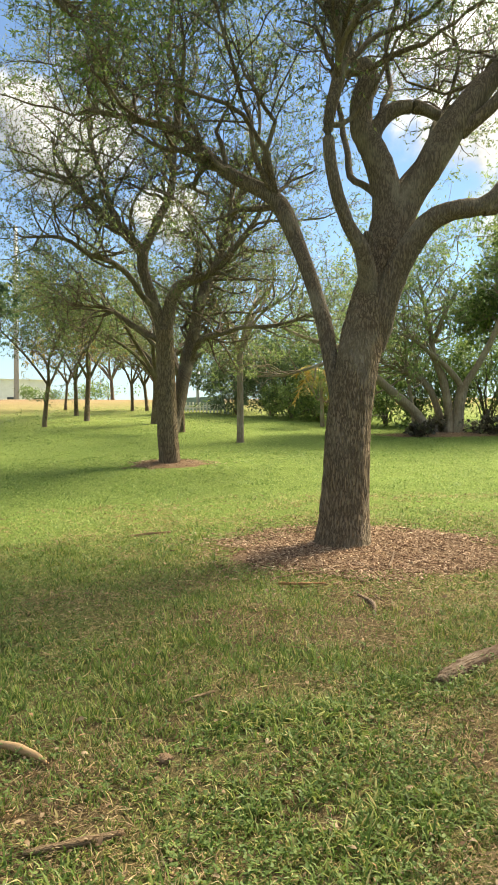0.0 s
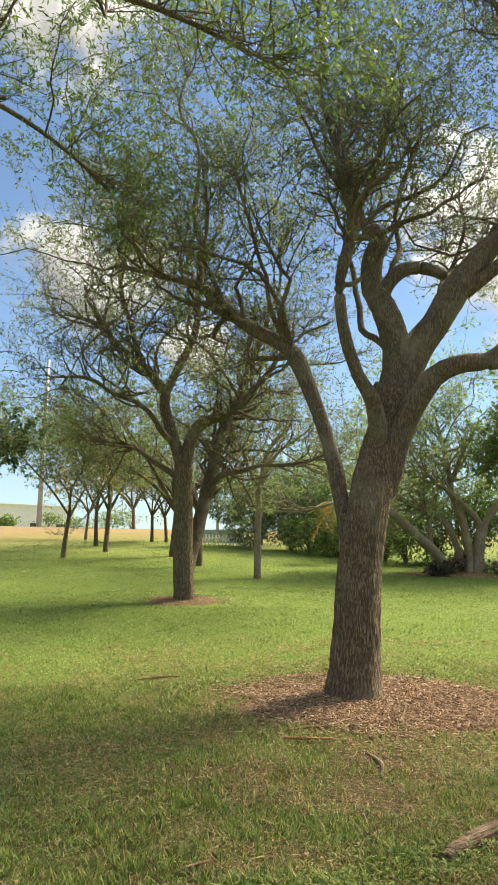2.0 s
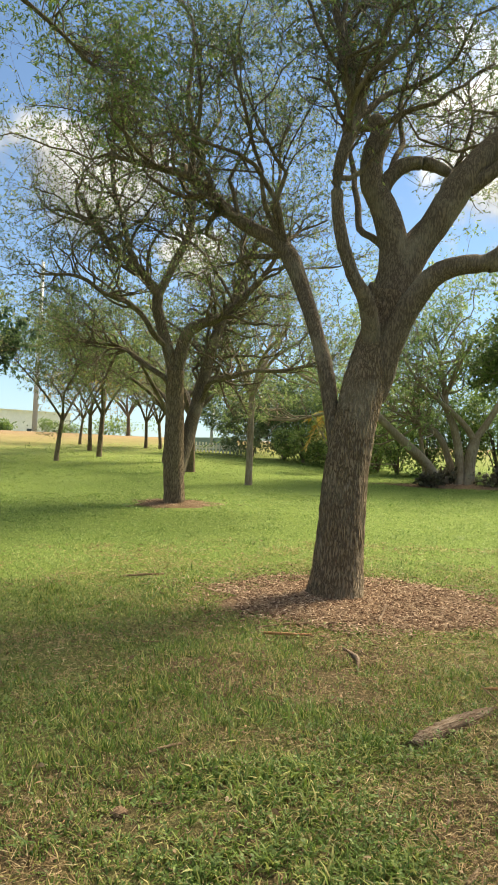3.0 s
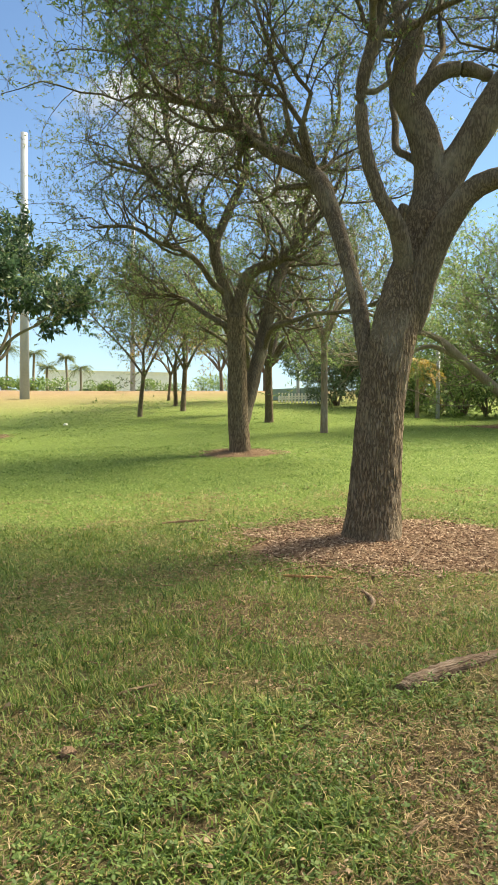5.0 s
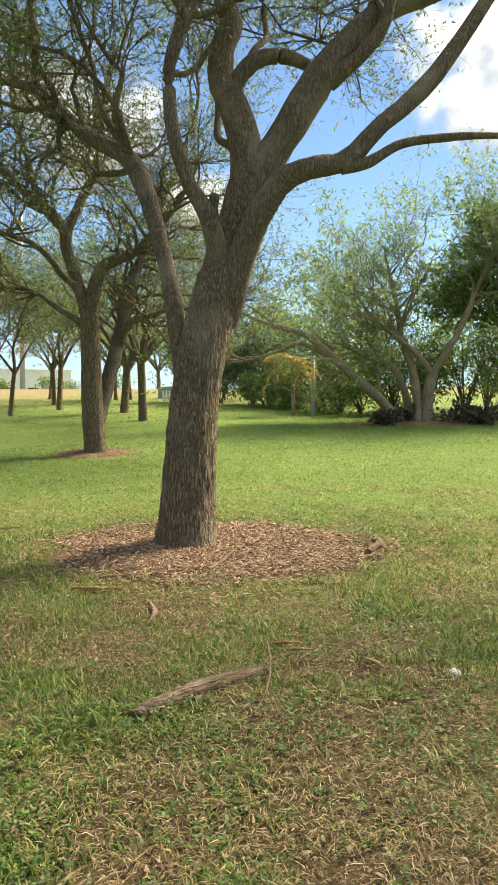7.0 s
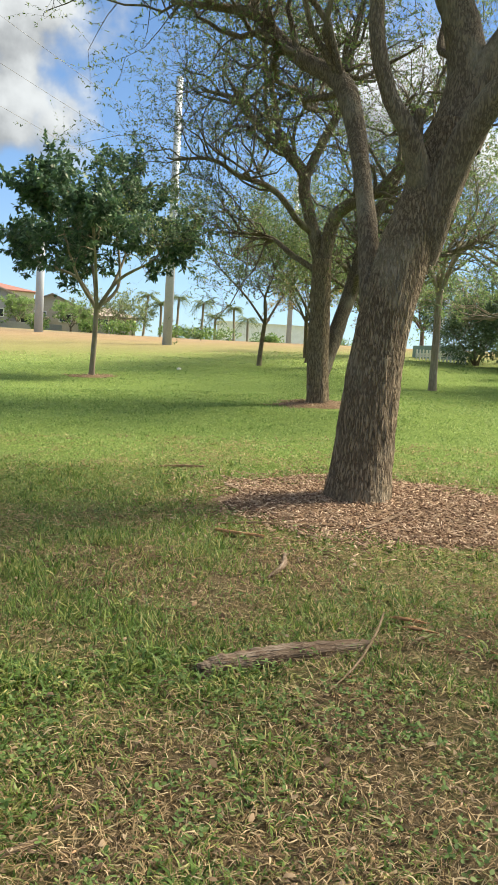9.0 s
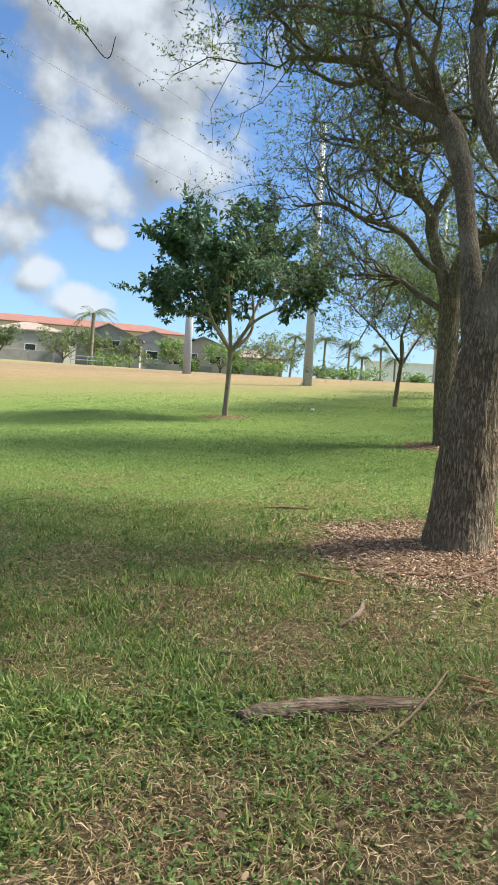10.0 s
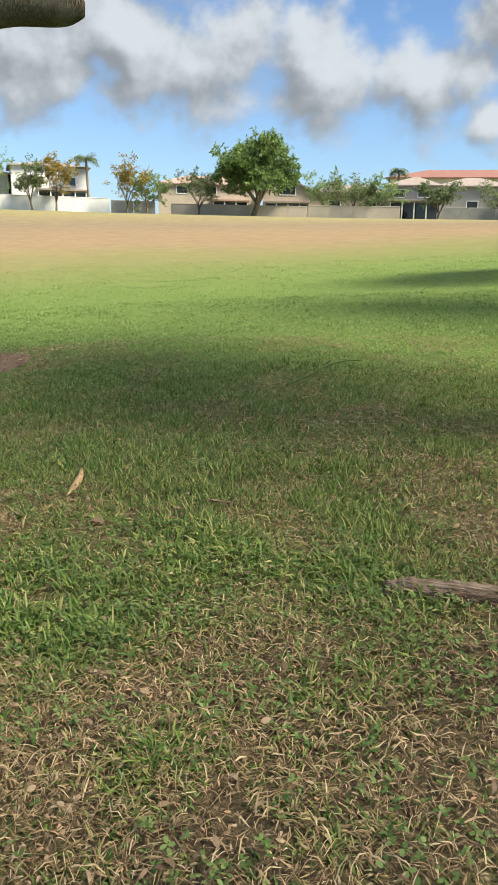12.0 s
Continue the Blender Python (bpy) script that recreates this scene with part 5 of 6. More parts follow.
def stone(x, y, s, label, material, seed):
    rng = np.random.RandomState(seed)
    bm = bmesh.new()
    bmesh.ops.create_icosphere(bm, subdivisions=2, radius=s)
    for v in bm.verts:
        v.co *= 1 + 0.35 * noise.noise(v.co * (1.3 / s) + Vector((seed, 0, 0)))
        v.co.z *= 0.6
    bmesh.ops.translate(bm, verts=bm.verts, vec=(x, y, gz(x, y) + s * 0.35))
    return tagged(part("stone", bm, material), label, "stone")


stone(2.14, 4.10, 0.030, "small pale grey stone in the grass", plain("pale_stone", (0.5, 0.5, 0.48), 0.9, 0.3, 30.0, 0.2, 0.004), 3)
stone(-0.36, 2.98, 0.032, "brown lump of soil and rotten wood", M_MULCH, 4)
stone(-6.51, 17.95, 0.05, "pale scrap lying on the lawn", M_WHITE, 5)


# ---------------------------------------------------------------- garden edge
def shrub(x, y, w, h, material, n, leaf, seed, label, name="shrub", group="", slim=0.42, low=0.0):
    """A bush: stems and a ragged mass of leaves."""
    rng = np.random.RandomState(seed)
    z = gz(x, y)
    t = thing(name, (x, y, z), label, "bush", group)
    m = 14
    a = rng.random(m) * 2 * np.pi
    P = np.zeros((m, 6, 3))
    for j in range(6):
        u = j / 5
        P[:, j, 0] = x + np.cos(a) * w * 0.36 * u ** 1.2 + 0.03 * rng.normal(size=m)
        P[:, j, 1] = y + np.sin(a) * w * 0.36 * u ** 1.2 + 0.03 * rng.normal(size=m)
        P[:, j, 2] = z - 0.05 + h * (0.72 + 0.2 * np.cos(a * 3)) * u
    V, F = tubes(P, np.linspace(0.022, 0.006, 6)[None].repeat(m, axis=0), 5)
    put_np("stem", V, F, M_LIMB, t, True)
    lobes = rng.normal(size=(9, 3)) * np.array([0.26 * w, 0.26 * w, 0.20 * h]) + np.array([x, y, z + h * 0.55])
    i = rng.randint(0, 9, n)
    d = rng.normal(size=(n, 3))
    d /= np.linalg.norm(d, axis=1, keepdims=True)
    r = (0.55 + 0.5 * rng.random(n)) ** 0.6
    C = lobes[i] + d * r[:, None] * np.array([0.25 * w, 0.25 * w, 0.30 * h])
    C[:, 2] = np.maximum(C[:, 2], ground_z(C[:, 0], C[:, 1]) + low + 0.03)
    seg = np.stack([C, C + 0.3 * leaf * d + np.array([0, 0, 0.2 * leaf])], axis=1)
    V, F = leaves(rng, seg, 1, leaf, slim, 0.25)
    put_np("foliage", V, F, material, t)
    return t


for i, (x, y, w, h) in enumerate(((1.2, 23.4, 1.7, 1.35), (1.9, 22.4, 1.6, 1.2), (2.5, 21.6, 1.6, 1.5), (3.0, 20.8, 1.5, 1.6), (3.5, 20.2, 1.6, 1.7), (4.2, 19.9, 1.7, 1.9), (5.0, 19.8, 1.8, 2.0), (5.9, 19.6, 1.9, 2.3), (6.8, 19.2, 2.0, 2.6), (7.8, 18.6, 2.2, 2.8))):
    shrub(x, y, w, h, M_HEDGE, 2600, 0.13, 60 + i, "dense green hedge bush at the garden edge", "hedge_bush", "garden hedge", 0.3)
for i, (x, y, w, h) in enumerate(((-0.45, 25.6, 3.0, 2.6), (0.65, 25.0, 2.8, 2.8))):
    shrub(x, y, w, h, M_EVERGREEN, 11000, 0.13, 80 + i, "broad feathery dark green evergreen bush", "evergreen_bush", "", 0.3)
for i, (x, y, w, h) in enumerate(((1.7, 24.6, 2.4, 3.2), (3.2, 23.8, 2.8, 3.6), (8.6, 20.6, 3.4, 4.6), (7.0, 21.6, 3.4, 4.4))):
    shrub(x, y, w, h, M_GARDEN, 3600, 0.14, 84 + i, "leafy garden tree rising behind the hedge", "garden_bush", "", 0.35, 0.4)
for i, (x, y, s) in enumerate(((3.62, 16.85, 0.30), (4.15, 17.6, 0.5), (5.2, 17.0, 0.5), (5.65, 16.85, 0.45), (7.2, 16.6, 0.5))):
    shrub(x, y, s * 1.3, s * 0.75, M_PURPLE, 420, 0.11, 95 + i, "low dark purple-green shrub at the foot of the garden trees", "low_shrub", "garden shrubs", 0.5)

oak("large leaning garden tree with several smooth pale trunks", (4.5, 17.3, gz(4.5, 17.3)),
    [(4.57, 17.3, 1.26, 0.16), (4.57, 17.3, 1.6, 0.125), (4.59, 17.3, 2.0, 0.115), (4.68, 17.3, 2.46, 0.115)],
    [
        [(3.92, 17.2, 1.26, 0.15), (3.61, 17.0, 1.80, 0.115), (3.06, 16.8, 2.26, 0.10), (2.46, 16.6, 2.77, 0.085), (1.99, 16.5, 3.16, 0.068), (1.42, 16.4, 3.33, 0.05), (0.85, 16.3, 3.52, 0.035), (0.2, 16.2, 3.9, 0.015)],
        [(2.46, 16.6, 2.75, 0.055), (1.88, 16.6, 3.00, 0.046), (1.42, 16.6, 2.86, 0.038), (0.72, 16.6, 2.66, 0.025), (0.1, 16.6, 2.62, 0.012)],
        [(4.66, 17.3, 2.40, 0.08), (4.95, 17.25, 2.85, 0.075), (5.27, 17.2, 3.44, 0.068), (5.5, 17.2, 4.0, 0.055), (5.85, 17.2, 4.9, 0.03), (6.0, 17.2, 5.8, 0.012)],
        [(4.66, 17.3, 2.40, 0.08), (4.5, 17.25, 2.64, 0.07), (4.2, 17.2, 2.95, 0.06), (3.8, 17.1, 3.25, 0.045), (3.2, 17.0, 3.8, 0.03), (2.8, 16.9, 4.6, 0.012)],
        [(4.42, 17.35, 1.26, 0.13), (4.36, 17.35, 1.99, 0.10), (4.24, 17.35, 2.62, 0.09), (4.05, 17.35, 3.1, 0.075), (3.95, 17.4, 3.8, 0.055), (3.7, 17.5, 5.0, 0.02)],
        [(4.40, 17.45, 1.3, 0.09), (4.2, 17.5, 1.85, 0.08), (3.98, 17.5, 2.4, 0.075), (3.66, 17.5, 2.7, 0.06), (3.2, 17.5, 2.85, 0.03), (2.7, 17.5, 3.1, 0.012)],
        [(3.72, 17.7, 1.3, 0.05), (3.62, 17.7, 2.1, 0.045), (3.5, 17.7, 3.0, 0.035), (3.45, 17.7, 4.2, 0.015)],
    ],
    dict(n1=130, l1=1.6, n2=700, l2=0.85, n3=3600, l3=0.40, per=11, leaf=0.075, slim=0.3, centre=(4.2, 17.2, 3.0), up=0.5, out=0.5, u0=0.5, look="airy light green feathery crown"), 71, "", M_GARDEN, M_PALE, 0.35, "garden_tree", (0,))
oak("tall garden tree with a dense dark crown", (6.6, 17.6, gz(6.6, 17.6)),
    [(6.6, 17.6, 1.25, 0.2), (6.65, 17.6, 1.8, 0.16), (6.75, 17.6, 2.4, 0.15)],
    [[(6.72, 17.6, 2.2, 0.12), (7.2, 17.5, 3.0, 0.09), (7.8, 17.4, 3.9, 0.05), (8.2, 17.3, 4.8, 0.02)],
     [(6.72, 17.6, 2.2, 0.12), (6.4, 17.7, 3.1, 0.09), (6.0, 17.9, 4.0, 0.05), (5.9, 18.0, 4.9, 0.02)],
     [(6.72, 17.6, 2.2, 0.12), (6.8, 18.0, 3.3, 0.09), (7.0, 18.3, 4.4, 0.05), (7.0, 18.4, 5.4, 0.02)]],
    dict(n1=70, l1=1.3, n2=360, l2=0.7, n3=1900, l3=0.36, per=12, leaf=0.11, slim=0.42, centre=(6.8, 17.8, 3.0), up=0.15, out=0.55, u0=0.25, look="dense dark green crown"), 72, "", M_HEDGE, M_PALE, 0.3, "garden_tree")


def frond(rng, base, a, length, rise, sag, pairs, leaf, width=0.05):
    """One feather palm leaf: a drooping rib and its leaflets."""
    k = 9
    u = np.linspace(0, 1, k)
    rib = np.stack([base[0] + np.cos(a) * length * u, base[1] + np.sin(a) * length * u, base[2] + rise * u - sag * u ** 2.2], axis=1)
    V, F = tubes(rib[None], np.linspace(0.016, 0.004, k)[None], 4)
    t = np.linspace(0.15, 1, pairs)
    C = np.stack([np.interp(t, u, rib[:, i]) for i in range(3)], axis=1)
    T = np.stack([np.cos(a), np.sin(a), 0])[None].repeat(pairs, axis=0)
    out = []
    for s in (-1, 1):
        S = s * np.stack([-np.sin(a), np.cos(a), 0])[None] + 0.5 * T + np.array([0, 0, -0.55]) + 0.15 * rng.normal(size=(pairs, 3))
        S /= np.linalg.norm(S, axis=1, keepdims=True)
        L = (leaf * (1.05 - 0.6 * np.abs(t - 0.45)))[:, None]
        W = T * width * 0.5
        out.append(np.stack([C, C + S * L * 0.5 + W, C + S * L, C + S * L * 0.5 - W], axis=1).reshape(-1, 3))
    Q = np.vstack(out)
    return np.vstack([V, Q]), np.vstack([F, np.arange(len(Q)).reshape(-1, 4) + len(V)])


def palm(x, y, height, r, length, label, seed, material=None, fronds=16, pairs=22, leaf=0.5, sagging=1.0):
    rng = np.random.RandomState(seed)
    z = gz(x, y)
    t = thing("palm_tree", (x, y, z), label, "palm")
    lean = rng.normal(size=2) * 0.04 * height
    V, F = trunk_mesh([(x, y, z - 0.05, r * 1.3), (x, y, z + 0.1 * height, r), (x + lean[0] * 0.5, y + lean[1] * 0.5, z + height * 0.6, r * 0.85), (x + lean[0], y + lean[1], z + height, r * 0.9)], 30, 12, 0.004, 0.0, seed)
    put_np("trunk", V, F, M_PALE, t, True)
    for i in range(fronds):
        a = 2 * math.pi * (i + rng.rand() * 0.6) / fronds
        up = rng.rand()
        v, f = frond(rng, (x + lean[0], y + lean[1], z + height), a, length * (0.8 + 0.4 * rng.rand()), length * (1.45 * up - 0.3), length * sagging * (0.5 + 0.4 * rng.rand()), pairs, leaf, leaf * 0.1)
        put_np("frond", v, f, material or M_PALM, t)
    return t


palm(1.8, 19.9, 1.4, 0.05, 0.65, "small palm with hanging yellowed fronds", 91, M_YELLOW, 8, 24, 0.34, 1.9)


def pole(name, x, y, h, r0, r1, label, category, lean=0.0, material=None):
    bm = bmesh.new()
    cyl(bm, r0, r1, h + 0.3, pose(x, y, gz(x, y) - 0.3, 0, lean, 0), 20)
    t = thing(name, (x, y, gz(x, y)), label, category)
    part("shaft", bm, material or M_STEEL, t, smooth=True)
    return t


pole("power_pole", -13.2, 30.0, 10.7, 0.2, 0.135, "tall tapered pale grey steel power pole", "power pole")
pole("power_pole", -26.5, 39.2, 6.5, 0.26, 0.2, "tapered pale grey steel power pole", "power pole")
pole("power_pole", -17.5, 58.0, 13.0, 0.20, 0.13, "distant pale grey steel power pole", "power pole")
pole("post", 2.27, 19.6, 1.75, 0.05, 0.045, "thin grey metal post before the hedge", "post")
pole("sign_post", -1.95, 28.4, 1.5, 0.06, 0.06, "short grey post by the white fence", "post", 0, M_STEEL)

def wire(x0, y0, z0, x1, y1, z1, sag, label):
    u = np.linspace(0, 1, 40)[:, None]
    P = np.array([[x0, y0, z0]]) * (1 - u) + np.array([[x1, y1, z1]]) * u
    P[:, 2] -= (4 * sag * u * (1 - u))[:, 0]
    V, F = tubes(P[None], np.full((1, 40), 0.0065), 5)
    tagged(put_np("power_line", V, F, M_WIRE), label, "cable", "power lines")


for z0, z1 in ((9.25, 17.2), (8.05, 15.6), (10.4, 19.6)):
    wire(-13.2, 30.0, z0, -23.1, -12.6, z1, 0.4, "thin dark overhead power line")


# ---------------------------------------------------------------- far side of the field
def place(az, d):
    """A place in the field by its bearing to the left of +y and its distance."""
    x, y = 2.4 - d * math.sin(radians(az)), 1.8 + d * math.cos(radians(az))
    return x, y, float(land(x, y))


def house(az, d, w, depth, eave, rise, label, wall, roof, hip=True, turn=0.0, windows=(), porch=None, over=0.45):
    """A house that looks over the field: walls, roof, windows set into their frames, and a covered porch."""
    x, y, z = place(az, d)
    m = pose(x, y, z, 0, 0, az + turn)
    t = thing("house", (x, y, z), label, "house")
    bm = bmesh.new()
    box(bm, (-w / 2, 0, -0.6), (w / 2, depth, eave), m, 0.03)
    if not hip:
        for yy in (0.0, depth - 0.2):
            v = [bm.verts.new(m @ Vector(c)) for c in ((-w / 2, yy, eave), (w / 2, yy, eave), (0, yy, eave + rise), (-w / 2, yy + 0.2, eave), (w / 2, yy + 0.2, eave), (0, yy + 0.2, eave + rise))]
            for q in ((0, 1, 2), (5, 4, 3), (0, 3, 4, 1), (1, 4, 5, 2), (2, 5, 3, 0)):
                bm.faces.new([v[i] for i in q])
    part("wall", bm, wall, t)
    bm = bmesh.new()
    a, b = w / 2 + over, over
    if hip:
        k = min(a, (depth + 2 * over) / 2) * 0.9
        top = [(-a + k, depth / 2, eave + rise), (a - k, depth / 2, eave + rise)]
        lo = [(-a, -b, eave - 0.05), (a, -b, eave - 0.05), (a, depth + b, eave - 0.05), (-a, depth + b, eave - 0.05)]
        up = [(c[0], c[1], eave + 0.12) for c in lo]
        v = [bm.verts.new(m @ Vector(c)) for c in lo + up + top]
        for q in ((3, 2, 1, 0), (0, 1, 5, 4), (1, 2, 6, 5), (2, 3, 7, 6), (3, 0, 4, 7), (4, 5, 9, 8), (5, 6, 9), (6, 7, 8, 9), (7, 4, 8)):
            bm.faces.new([v[i] for i in q])
    else:
        prof = [(-a, eave - 0.2), (0, eave + rise), (a, eave - 0.2), (a, eave - 0.02), (0, eave + rise + 0.2), (-a, eave - 0.02)]
        f = [bm.verts.new(m @ Vector((c[0], -b, c[1]))) for c in prof]
        g = [bm.verts.new(m @ Vector((c[0], depth + b, c[1]))) for c in prof]
        for i in range(6):
            j = (i + 1) % 6
            bm.faces.new((f[i], f[j], g[j], g[i]))
        for q in ((0, 1, 4, 5), (1, 2, 3, 4)):
            bm.faces.new([f[i] for i in reversed(q)])
            bm.faces.new([g[i] for i in q])
    bmesh.ops.recalc_face_normals(bm, faces=bm.faces)
    part("roof", bm, roof, t)
    for wx, wz, ww, wh in windows:
        bm = bmesh.new()
        for lo, hi in (((wx - ww / 2 - 0.1, -0.08, wz - 0.1), (wx + ww / 2 + 0.1, -0.002, wz)), ((wx - ww / 2 - 0.1, -0.08, wz + wh), (wx + ww / 2 + 0.1, -0.002, wz + wh + 0.1)), ((wx - ww / 2 - 0.1, -0.08, wz), (wx - ww / 2, -0.002, wz + wh)), ((wx + ww / 2, -0.08, wz), (wx + ww / 2 + 0.1, -0.002, wz + wh))):
            box(bm, lo, hi, m)
        win = part("window", bm, M_WHITE, t)
        bm = bmesh.new()
        box(bm, (wx - ww / 2, -0.03, wz), (wx + ww / 2, -0.004, wz + wh), m)
        part("pane", bm, M_GLASS, win)
    if porch:
        px, pw, ph, pd = porch
        bm = bmesh.new()
        box(bm, (px - pw / 2 - 0.2, -pd - 0.2, ph), (px + pw / 2 + 0.2, -0.003, ph + 0.25), m, 0.02)
        part("porch_roof", bm, roof, t)
        for i in range(int(pw / 1.6) + 1):
            bm = bmesh.new()
            box(bm, (px - pw / 2 + i * 1.6, -pd, -0.6), (px - pw / 2 + i * 1.6 + 0.16, -pd + 0.16, ph - 0.002), m, 0.01)
            part("post", bm, M_WHITE, t)
        bm = bmesh.new()
        box(bm, (px - pw / 2, -0.05, 0.0), (px + pw / 2, -0.004, ph - 0.1), m)
        part("porch_screen", bm, M_GLASS, t)
    return t


def garden_wall(az0, d0, az1, d1, h, label, material, name="garden_wall", gap=0.0):
    a, b = place(az0, d0), place(az1, d1)
    L = math.hypot(b[0] - a[0], b[1] - a[1])
    n = max(1, int(L / 2.4))
    t = thing(name, a, label, "wall" if name == "garden_wall" else "fence")
    ang = math.degrees(math.atan2(b[1] - a[1], b[0] - a[0]))
    for i in range(n):
        u = (i + 0.5) / n
        c = [a[j] + (b[j] - a[j]) * u for j in range(3)]
        bm = bmesh.new()
        box(bm, (-L / n / 2 + gap, -0.08, -0.5), (L / n / 2 - gap, 0.08, h), pose(*c, 0, 0, ang), 0.02)
        if material is M_HOUSEWHITE or material is M_TANWALL:
            box(bm, (-L / n / 2 + gap, -0.12, h), (L / n / 2 - gap, 0.12, h + 0.09), pose(*c, 0, 0, ang), 0.02)
        part("panel", bm, material, t)


house(77.8, 113, 10.0, 9, 5.7, 1.0, "white two-storey house behind a low white wall", M_HOUSEWHITE, M_ROOF, True, 4, ((-1.5, 3.4, 1.4, 1.0), (2.8, 3.4, 1.2, 1.0)), (1.5, 6.4, 2.6, 1.5))
house(83.0, 116, 10.0, 9, 4.6, 1.4, "grey two-storey house behind garden trees", M_GREYWALL, M_ROOF, True, -6, ((0.0, 3.2, 1.6, 1.1),))
house(67.0, 114, 13.5, 9, 4.1, 1.5, "tan two-storey house with a pinkish hip roof", M_TANWALL, plain("pinkish_roof", (0.36, 0.25, 0.21), 0.9, 0.2, 1.0), True, 3, ((-3.5, 2.9, 1.4, 0.9), (0.5, 2.9, 1.6, 0.9)), (3.2, 5.0, 1.9, 1.6))
house(61.4, 113, 6.5, 9, 3.5, 1.9, "tan gabled house with a dark window", M_TANWALL, M_ROOF, False, 0, ((0.0, 3.0, 2.4, 1.3),), (0.0, 6.0, 1.8, 1.2))
house(57.0, 115, 12.0, 9, 3.4, 1.4, "tan house with a long brown roof", M_TANWALL, M_ROOF, True, -3, ((-2, 1.2, 1.6, 1.1), (3, 1.2, 1.6, 1.1)))
house(52.6, 112, 7.0, 8, 4.3, 1.5, "grey two-storey house with a columned porch", M_GREYWALL, M_ROOF, True, -4, ((-1.8, 2.9, 1.4, 0.9), (1.4, 2.9, 1.4, 0.9)), (0.2, 6.2, 2.2, 1.6))
house(48.6, 114, 9.0, 8, 4.3, 1.5, "grey house with a brown roof behind a fence", M_GREYWALL, M_ROOF, True, 3, ((0, 1.4, 1.4, 1.0),))
house(43.2, 112, 9.0, 8, 4.0, 1.9, "grey gabled house with a dark window", M_GREYWALL, M_ROOF, False, -8, ((0.5, 2.6, 2.2, 1.1),))
house(40.0, 114, 8.5, 8, 3.9, 1.6, "grey gabled house beside garden trees", M_GREYWALL, M_ROOF, False, 6, ((0.0, 1.6, 1.6, 1.0),))
house(36.3, 112, 8.5, 8, 3.3, 1.7, "tan gabled house beside the power pole", M_TANWALL, M_ROOF, False, -6, ((-1.6, 1.6, 1.5, 1.0), (1.8, 1.4, 1.5, 1.0)), (-2.4, 3.6, 1.6, 1.2))
house(32.6, 116, 9.0, 8, 2.6, 1.6, "tan house with a low brown roof", M_TANWALL, M_ROOF, True, 4, ((0.0, 1.2, 1.8, 1.0),))
house(45.8, 168, 50.0, 16, 8.6, 2.3, "long cream building under a red tile roof", plain("cream_stucco", (0.62, 0.56, 0.48), 0.85, 0.12, 0.5), M_REDROOF, True, 4, tuple((-20 + 5 * i, 4.4, 2.2, 1.6) for i in range(9)), None, 0.9)
house(19.7, 190, 30.0, 14, 6.6, 0.3, "long low white building beyond the field", M_WHITE, M_WHITE, True, 6, tuple((-12 + 6 * i, 1.2, 2.4, 1.2) for i in range(5)))
garden_wall(82.5, 106, 73.8, 108, 1.75, "low white garden wall along the field", M_HOUSEWHITE)
garden_wall(73.7, 108, 70.6, 108, 1.6, "weathered grey board fence", M_WOODFENCE, "board_fence", 0.02)
garden_wall(69.5, 107, 59.9, 106, 1.3, "low tan garden wall along the field", M_TANWALL)
garden_wall(59.8, 106, 53.4, 106, 1.45, "low cream garden wall along the field", M_TANWALL)
garden_wall(50.6, 107, 47.0, 107, 1.5, "weathered grey board fence", M_WOODFENCE, "board_fence", 0.02)
garden_wall(40.5, 106, 35.6, 106, 0.9, "low pale wall at the field edge", M_GREYWALL)
garden_wall(34.5, 107, 30.8, 107, 1.3, "weathered brown board fence", M_WOODFENCE, "board_fence", 0.02)

small_oak(*place(63.6, 104)[:2], 7.5, 6.8, 0.42, 101, "broad dark green tree before the houses", per=12, leaf=0.40, fork=0.22, n=7, group="", leaf_mat=M_HEDGE, n3=2600, up=0.2)
for i, (az, d, h, s, mt) in enumerate(((82.5, 100, 6.0, 5.0, M_GARDEN), (77.4, 104, 6.5, 3.4, M_AUTUMN), (79.0, 104, 6.0, 3.0, M_OAK), (72.6, 106, 5.6, 4.2, M_AUTUMN), (71.2, 107, 4.4, 4.0, M_GARDEN), (67.5, 105, 4.6, 4.0, M_OAK), (58.4, 108, 4.5, 4.5, M_GARDEN), (56.6, 108, 4.2, 4.5, M_OAK), (55.0, 108, 4.2, 4.0, M_GARDEN), (50.8, 104, 4.0, 3.0, M_PALM), (46.4, 103, 3.6, 4.4, M_HEDGE), (44.0, 110, 4.2, 3.6, M_HEDGE), (41.6, 106, 3.4, 3.4, M_HEDGE), (38.6, 106, 4.2, 3.0, M_GARDEN), (35.0, 104, 3.2, 3.2, M_GARDEN), (32.4, 106, 5.2, 6.0, M_HEDGE), (30.6, 112, 4.2, 5.0, M_HEDGE))):
    small_oak(*place(az, d)[:2], h * 1.0, s * 0.95, 0.14, 110 + i, "garden tree before the far houses" if mt is not M_AUTUMN else "yellowing garden tree before the far houses", per=6, leaf=0.28, fork=0.2, n=5, group="far garden trees", leaf_mat=M_FAR if mt in (M_HEDGE, M_OAK) else mt, n3=560, up=0.2)
palm(*place(44.4, 104)[:2], 6.8, 0.28, 2.9, "tall feather palm before the far houses", 131, None, 18, 16, 0.8, 1.0)
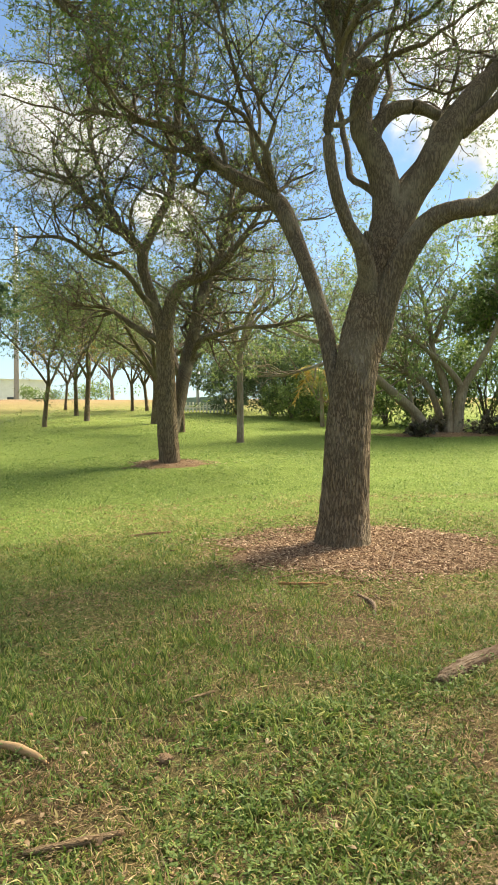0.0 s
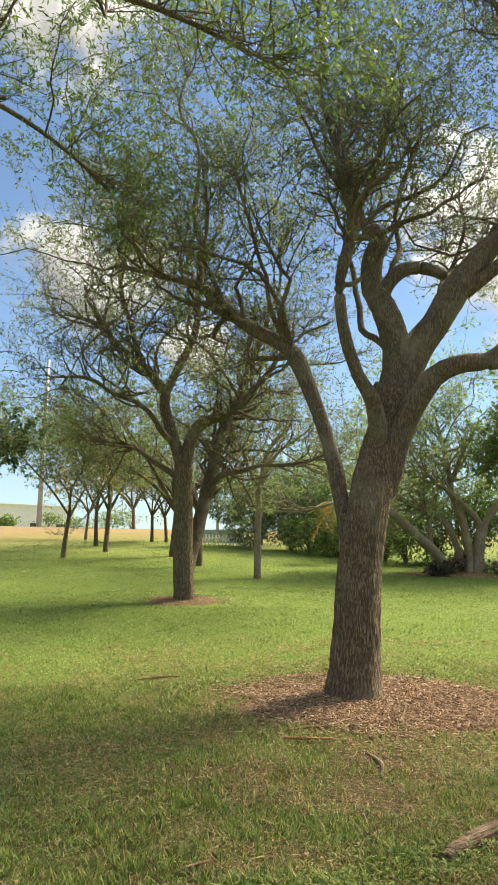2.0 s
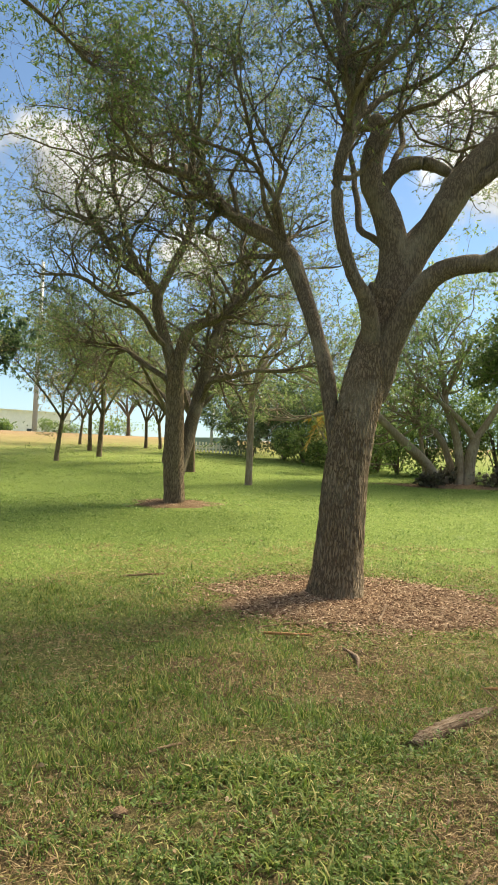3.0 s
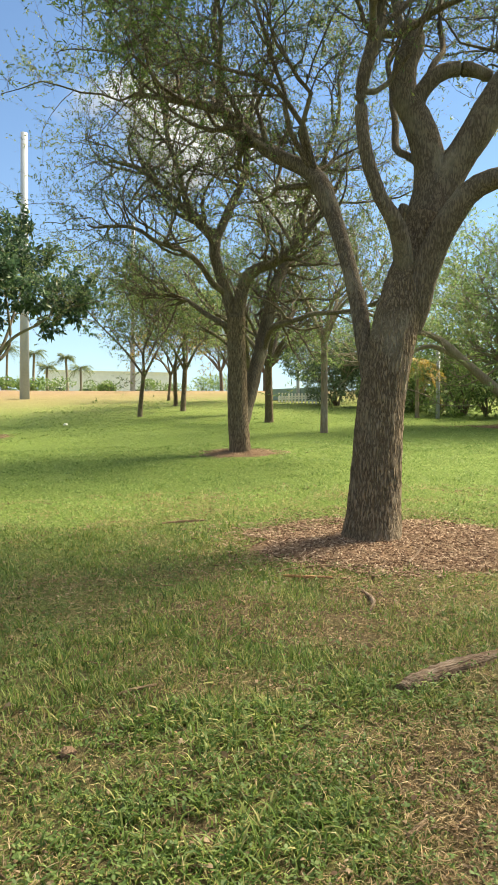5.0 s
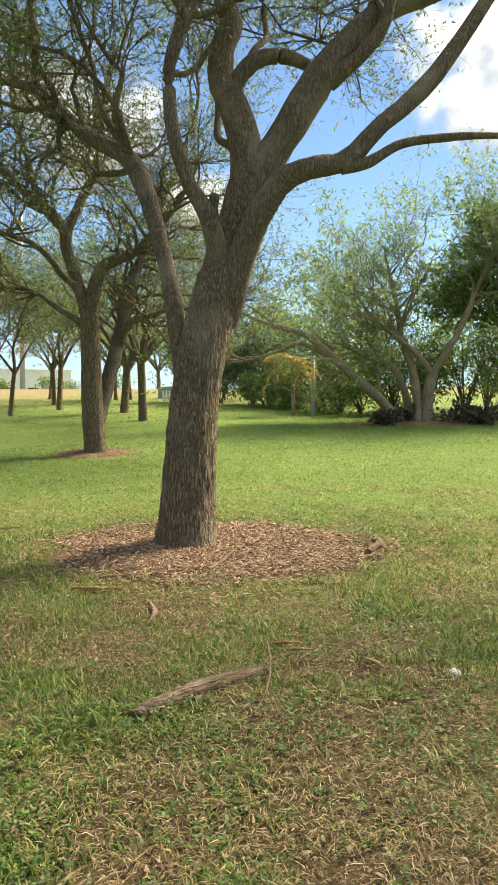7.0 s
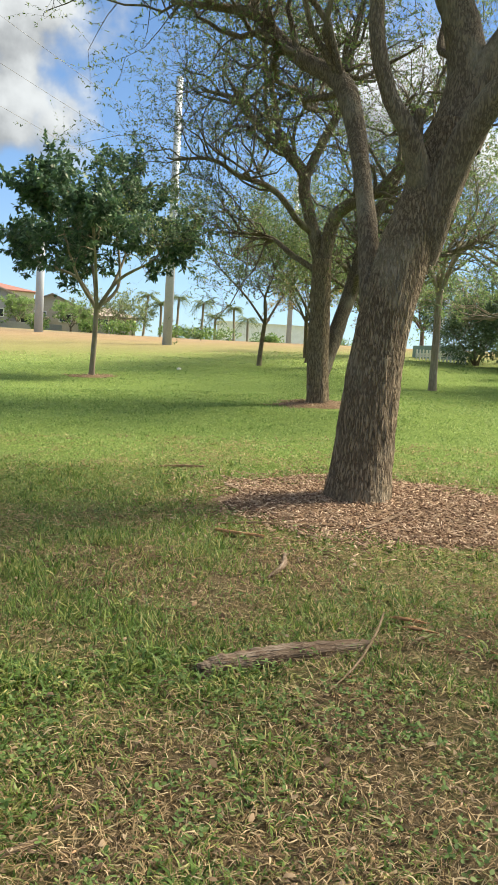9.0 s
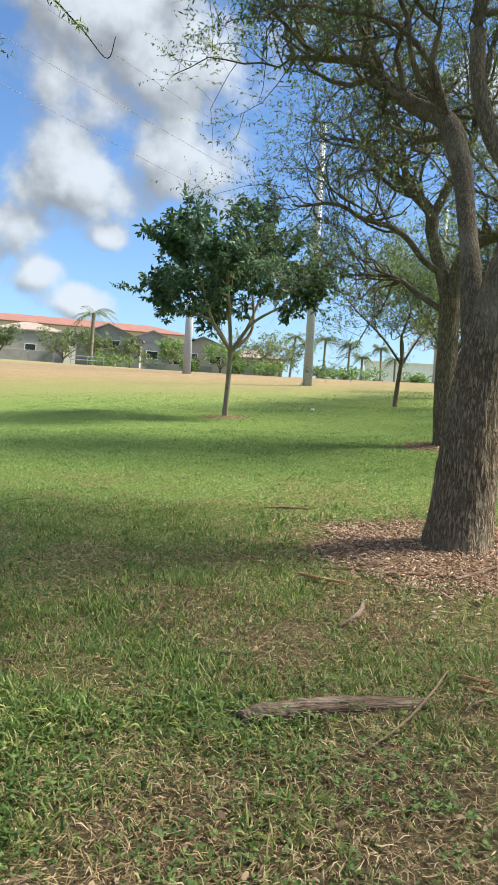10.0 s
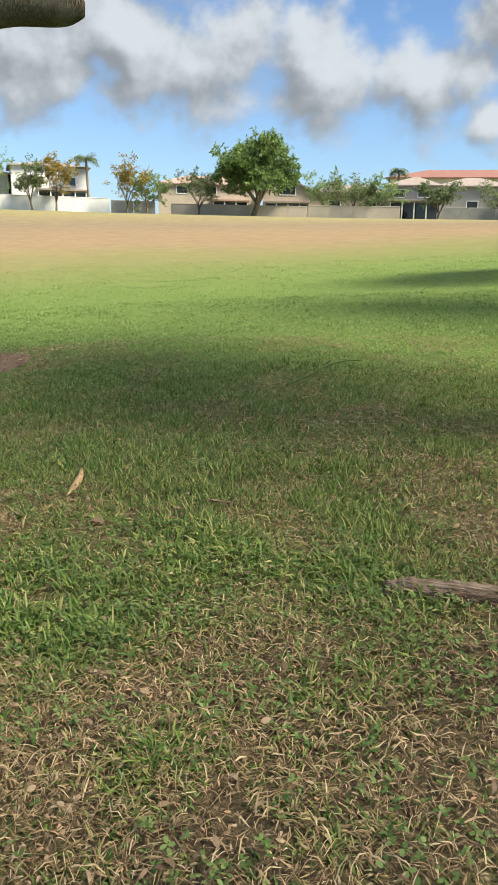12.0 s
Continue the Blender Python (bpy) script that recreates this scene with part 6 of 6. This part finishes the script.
for i, (az, d, h) in enumerate(((28.6, 112, 3.8), (27.4, 118, 5.0), (25.6, 116, 4.4), (24.6, 120, 2.6), (23.2, 118, 4.0), (22.2, 122, 2.6), (29.8, 120, 5.2), (75.2, 112, 5.6), (53.6, 116, 5.4))):
    palm(*place(az, d)[:2], h + 1.2, 0.2, 1.25 + 0.2 * (i * 3 % 4), "feather palm far across the field", 140 + i, None, 26, 14, 0.8, 0.9 + 0.2 * (i % 3))
for i, (az, d, w, h) in enumerate(((31.5, 100, 4.0, 1.8), (27.8, 104, 3.4, 1.6), (26.0, 104, 3.6, 1.5), (37.4, 103, 3.0, 1.8), (42.4, 103, 6.0, 1.6), (33.6, 103, 3.0, 2.0), (20.5, 110, 3.0, 1.2), (24.6, 108, 5.0, 1.6), (17.2, 150, 4.0, 2.6), (15.2, 150, 5.0, 2.0), (20.8, 160, 5.0, 2.4), (13.2, 130, 6.0, 3.2), (11.5, 130, 6.0, 3.6))):
    shrub(*place(az, d)[:2], w, h, M_HEDGE, 700, 0.4, 160 + i, "low bush at the far edge of the field", "field_bush", "far bushes")


def bleacher(az, d):
    """A small tubular bench stand by the field."""
    x, y, z = place(az, d)
    t = thing("bench", (x, y, z), "small grey metal bench at the field edge", "bench")
    m = pose(x, y, z, 0, 0, az)
    for i in range(2):
        bm = bmesh.new()
        box(bm, (-1.8, 0.5 * i, 0.45 + 0.4 * i), (1.8, 0.5 * i + 0.25, 0.51 + 0.4 * i), m, 0.01)
        part("seat", bm, M_STEEL, t)
    for i in (-1.6, 0.0, 1.6):
        for q in (0.1, 0.6):
            bm = bmesh.new()
            box(bm, (i - 0.04, q - 0.04, -0.2), (i + 0.04, q + 0.04, 0.448 + 0.8 * (q - 0.1)), m)
            part("leg", bm, M_STEEL, t)


bleacher(44.7, 78)


def picket_fence(x0, y0, x1, y1, h, label):
    t = thing("picket_fence", (x0, y0, gz(x0, y0)), label, "fence")
    L = math.hypot(x1 - x0, y1 - y0)
    n = int(L / 0.17)
    ang = math.degrees(math.atan2(y1 - y0, x1 - x0))
    for i in range(n):
        u = (i + 0.5) / n
        x, y = x0 + (x1 - x0) * u, y0 + (y1 - y0) * u
        bm = bmesh.new()
        box(bm, (-0.035, -0.012, -0.1), (0.035, 0.012, h), pose(x, y, gz(x, y), 0, 0, ang), 0.006)
        part("picket", bm, M_WHITE, t)
    for zz in (0.15, h - 0.12):
        bm = bmesh.new()
        box(bm, (0, 0.014, zz), (L, 0.04, zz + 0.05), pose(x0, y0, gz((x0 + x1) / 2, (y0 + y1) / 2), 0, 0, ang))
        part("rail", bm, M_WHITE, t)


picket_fence(-2.6, 27.6, -0.7, 25.8, 0.34, "low white picket fence at the lawn's far edge")
t = thing("screen", (-2.6, 29.0, gz(-2.6, 29.0)), "teal windscreen cloth on a far fence", "fence")
bm = bmesh.new()
box(bm, (0, -0.01, -0.3), (2.6, 0.01, 0.42), pose(-3.0, 29.4, gz(-2.4, 29.0), 0, 0, -40), 0.004)
part("cloth", bm, M_TEAL, t)

build_lawn()
